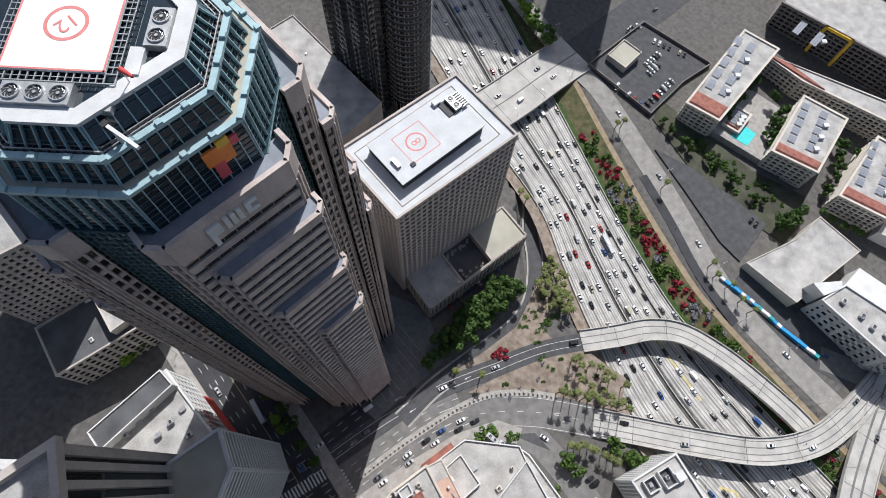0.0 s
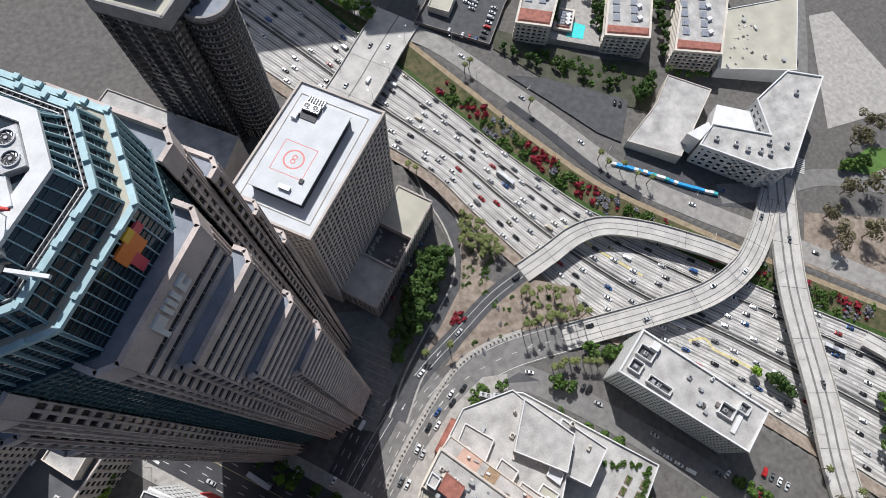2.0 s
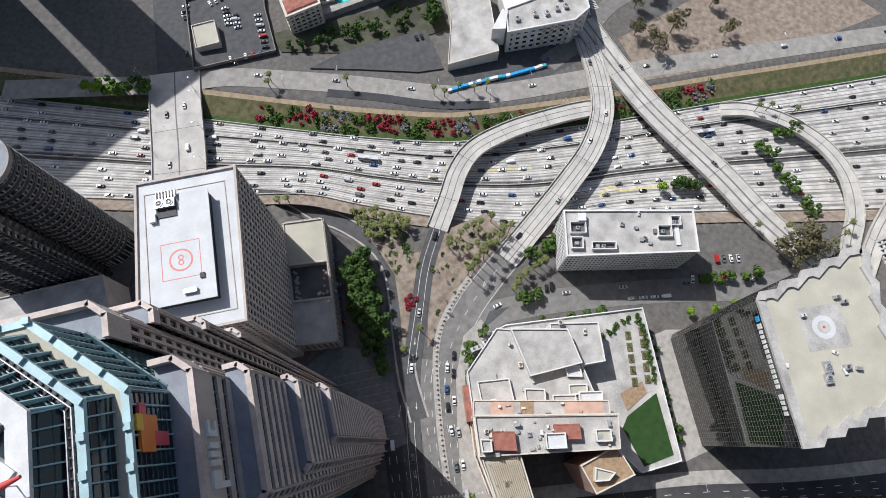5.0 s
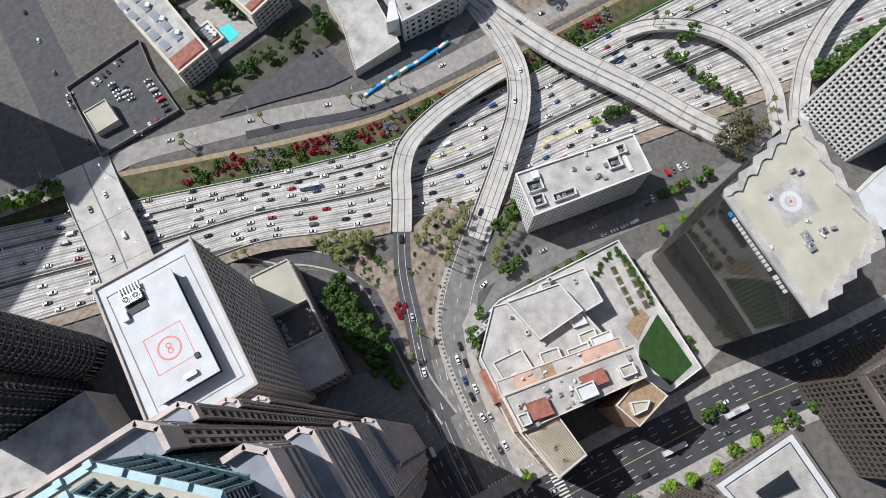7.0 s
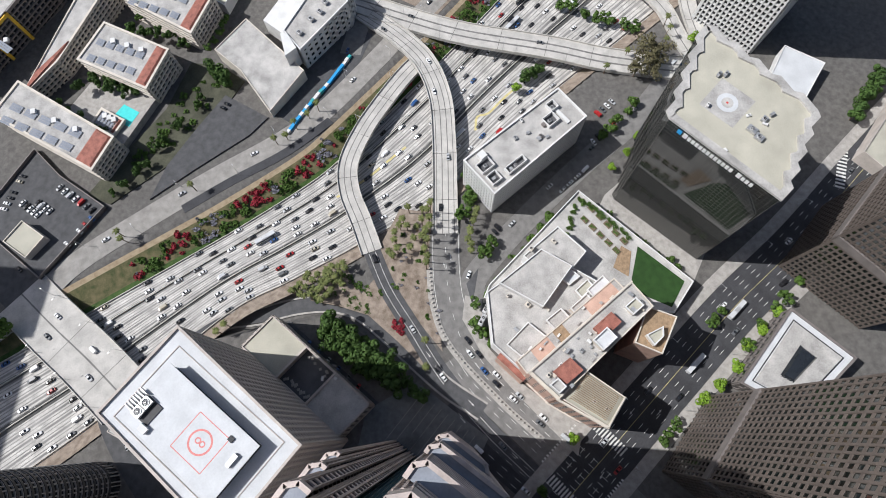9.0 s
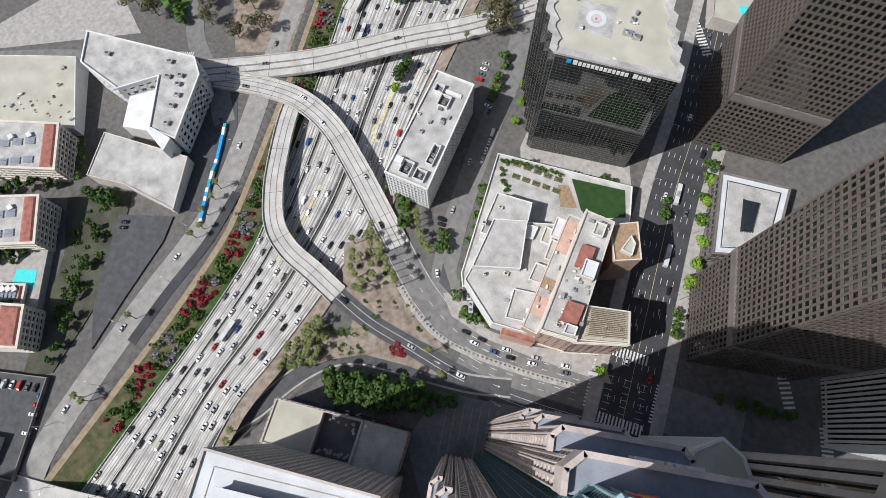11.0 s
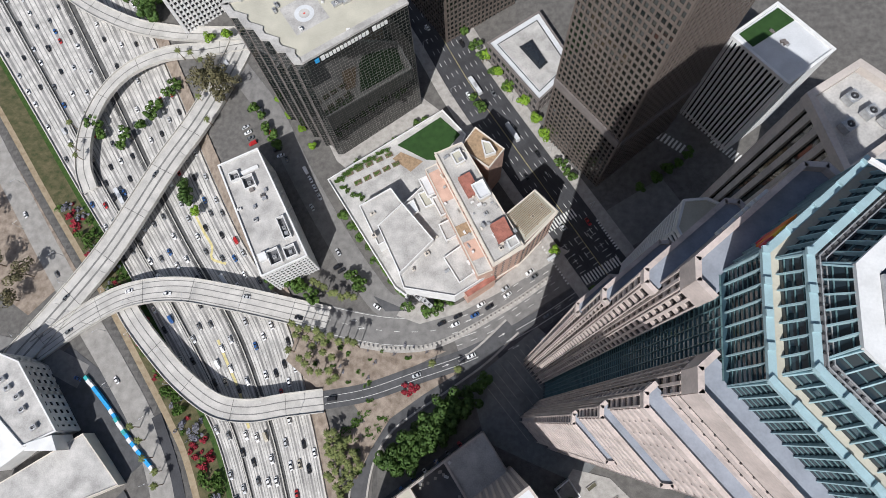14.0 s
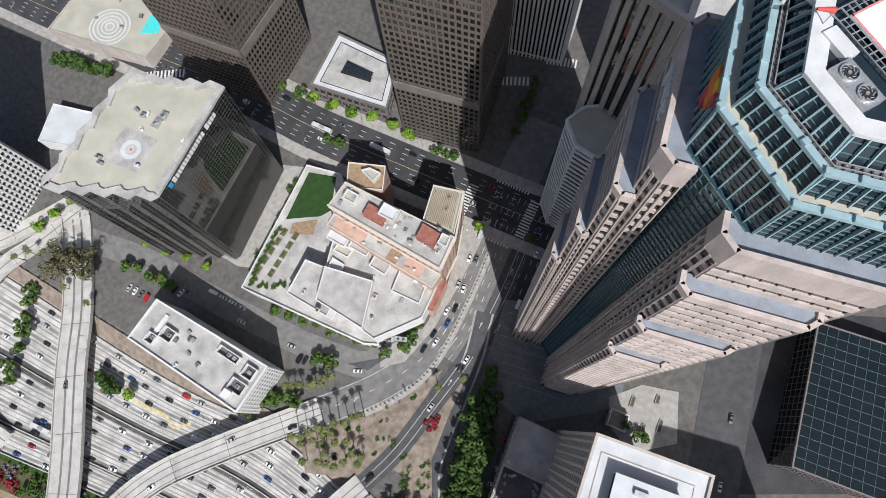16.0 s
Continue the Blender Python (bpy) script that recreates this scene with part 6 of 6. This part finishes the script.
def parked(a, b, n, z, turn):
    for i in range(n):
        if rng.random() < 0.8:
            p = lerp(a, b, (i + 0.5) / n)
            car(p[0], p[1], z, turn + rng.choice((0, math.pi)), pick(), rng.random() < 0.1, "parked cars")


parked((170, 244), (184, 258), 6, 1.25, 2.3), parked((173, 240), (187, 254), 6, 1.25, 2.3)
parked((168, 216), (190, 238), 7, 1.25, 2.3), parked((150, 232), (166, 216), 5, 1.25, 0.8), parked((180, 268), (206, 256), 8, 1.25, 1.1), parked((160, 270), (174, 280), 4, 1.25, 2.3)
parked((214, 150), (226, 138), 5, 0.95, 0.85), parked((104, 8), (112, 0), 4, 0.1, 0.5), parked((150, -62), (164, -84), 6, 0.1, 0.3), parked((124, -36), (140, -62), 5, 0.1, -1.0), parked((30, 76), (72, 110), 8, 0.1, 2.3), parked((176, -84), (168, -70), 4, 0.1, 0.5)


def bus(x, y, turn, z=0.1, paint="roof_white"):
    root = thing("bus", "white city bus with dark windows", "bus", "city buses", at=(x, y, z))
    root.rotation_euler = (0, 0, turn)
    i = Matrix()
    part("body", loft([(-6, 1.15, 0.4, 2.8), (-5.8, 1.27, 0.35, 3.05), (5.7, 1.27, 0.35, 3.05), (6, 1.15, 0.4, 2.8)]), paint, root)
    part("window_band", Geo().box(i, -5.6, 5.6, -1.3, 1.3, 1.4, 2.3), "car_glass", root)
    part("roof_unit", Geo().box(i, -2, 1.2, -0.8, 0.8, 3.0, 3.3), "steel", root)
    for px in (-3.6, 3.8):
        for py in (-1.15, 1.15):
            w = part("wheel", wheel_me, "tyre", root)
            w.location, w.scale = (px, py, 0.5), (1.5, 1.5, 1.5)


figdir = math.atan2(-43, 27)
bus(21, -74, figdir), bus(42, -103, figdir), bus(60, -140, figdir), bus(-46, 34, figdir)
for u, k in ((0.3, 84), (0.66, 60), (0.72, 98)):
    p, q = across(u)[k], across(u)[k + 1]
    bus(p.x, p.y, math.atan2(q.y - p.y, q.x - p.x), -5.95)

for a0, a1 in ((70, 112), (30, 70), (112, 150), (6, 30)):
    for k in range(LANES):
        u = (k + 0.5) / LANES
        if abs(u - 0.43) < 0.045:
            continue
        along(across(u)[a0:a1], rng.uniform(-0.3, 0.3), 0, 200, 9, 30 if u > 0.4 else 26, 0.02, u > 0.43)
for k, g in FAR_CARS.items():
    if g.v:
        tagged(part("distant_traffic", g, "car_" + k), f"{k} cars far along the freeway", "cars", kind="stuff")
tagged(part("distant_traffic", FAR_GLASS, "car_glass"), "dark windows of cars far along the freeway", "cars", kind="stuff")


# ---- street lamps ----
def lamp(x, y, z, turn):
    root = thing("street_lamp", "tall thin grey street lamp with a single arm", "lamp", "street lamps", at=(x, y, z))
    root.rotation_euler = (0, 0, turn)
    part("pole", LPOLE, "steel", root), part("arm", LARM, "steel", root), part("head", LHEAD, "steel", root)


LPOLE = Geo().cyl(Matrix(), 0.13, 0.08, 0, 9, 8).mesh("pole")
LARM = Geo().cyl(Matrix.Translation((0, 0, 8.9)) @ Matrix.Rotation(1.5, 4, "Y"), 0.06, 0.05, 0, 2.6, 6).mesh("arm")
LHEAD = Geo().box(Matrix(), 2.2, 3.1, -0.18, 0.18, 8.95, 9.15).mesh("head")
for line, w, step in ((ALINE, 5.6, 11), (BLINE, 6.6, 10), (CLINE, 8.3, 12), (WLINE, 14, 7), (LINE_FRONT, 6.5, 14), (LINE_FIG, 13.2, 9)):
    for s in (1, -1):
        o, _ = sides(line, s * w, s * w)
        for k in range(4 if s > 0 else 4 + step // 2, len(line) - 2, step):
            t = line[k + 1] - line[k - 1]
            lamp(o[k].x, o[k].y, o[k].z, math.atan2(t.y, t.x) - s * math.pi / 2)


# ---- the whole place lies on a slope that falls towards +x ----
def settle_on_slope():
    """Lay grounds, roads and cars on the slope; stand buildings, trees and lamps upright on it."""
    sn, cs = math.sin(LEAN), math.cos(LEAN)

    def laid(v):
        x = min(max(v.x, -300.0), 480.0)
        return Vector((v.x + x * (cs - 1) + v.z * sn, v.y, v.z * cs - x * sn))

    tops = [o for o in scene.objects if o.parent is None and o.type in ("EMPTY", "MESH")]
    homes, done = [], set()
    for o in tops:
        if o.type == "EMPTY" and o.location.length == 0 and o.get("category") in ("building", "skyscraper"):
            pts = [c.matrix_basis @ v.co for c in o.children_recursive if c.type == "MESH" for v in c.data.vertices]
            x0, x1 = min(p.x for p in pts), max(p.x for p in pts)
            y0, y1 = min(p.y for p in pts), max(p.y for p in pts)
            base, top = min(p.z for p in pts), max(p.z for p in pts)
            ref = {"club_house": 22.0, "granite_tower": 204.0, "dark_tower": 60.0}.get(o.name.split(".")[0], top)
            mid = (x0 + x1) / 2
            move = Vector((mid * (cs - 1) + ref * sn, 0, ref * (cs - 1) - mid * sn))
            if base < 3:
                for c in o.children_recursive:               # footings reach down into the hillside
                    if c.type == "MESH" and c.data.name not in done:
                        done.add(c.data.name)
                        for v in c.data.vertices:
                            if v.co.z + c.location.z < 4.5 and c.name.split(".")[0] not in ("floor_band", "sign_bar"):
                                v.co.z -= 12.0
            homes.append(((x1 - x0) * (y1 - y0), x0, x1, y0, y1, top, move, o))
    homes.sort(key=lambda h: h[0])

    def home_of(p):
        return next((h for h in homes if h[1] <= p.x <= h[2] and h[3] <= p.y <= h[4] and p.z < h[5] + 9), None)

    for h in homes:                                          # roof storeys ride on the building below
        o = h[7]
        low = next((k for k in homes if k is not h and k[0] > h[0] and k[1] <= (h[1] + h[2]) / 2 <= k[2] and k[3] <= (h[3] + h[4]) / 2 <= k[4]), None)
        o.location = (low if low and o.name.split(".")[0] in ("roof_plant", "gabled_house") else h)[6]
    turned = Matrix.Rotation(LEAN, 4, "Y")
    for o in tops:
        if any(o == h[7] for h in homes):
            continue
        kids = [c for c in o.children_recursive if c.type in ("MESH", "FONT")]
        if o.location.length > 0:
            p = o.location.copy()
            h = home_of(p) if p.z > 3 else None
            if h:
                o.location = p + h[6]
            elif o.get("category") in ("car", "van", "bus", "road marking"):
                m = o.matrix_basis.to_3x3().to_4x4()
                o.matrix_basis = Matrix.Translation(laid(p)) @ turned @ m
            else:
                o.location = laid(p)
            continue
        meshes = [o] if o.type == "MESH" else kids
        some = next((c.matrix_basis @ c.data.vertices[0].co for c in meshes if c.type == "MESH" and len(c.data.vertices)), Vector())
        h = home_of(some) if some.z > 5 else None
        for c in meshes:
            if h:
                c.location = c.location + h[6]
            elif c.location.length > 0:
                c.location = laid(c.location)
            elif c.type == "MESH" and c.data.name not in done:
                done.add(c.data.name)
                mb = c.matrix_basis.copy()
                back = mb.inverted()
                for v in c.data.vertices:
                    v.co = back @ laid(mb @ v.co)


settle_on_slope()
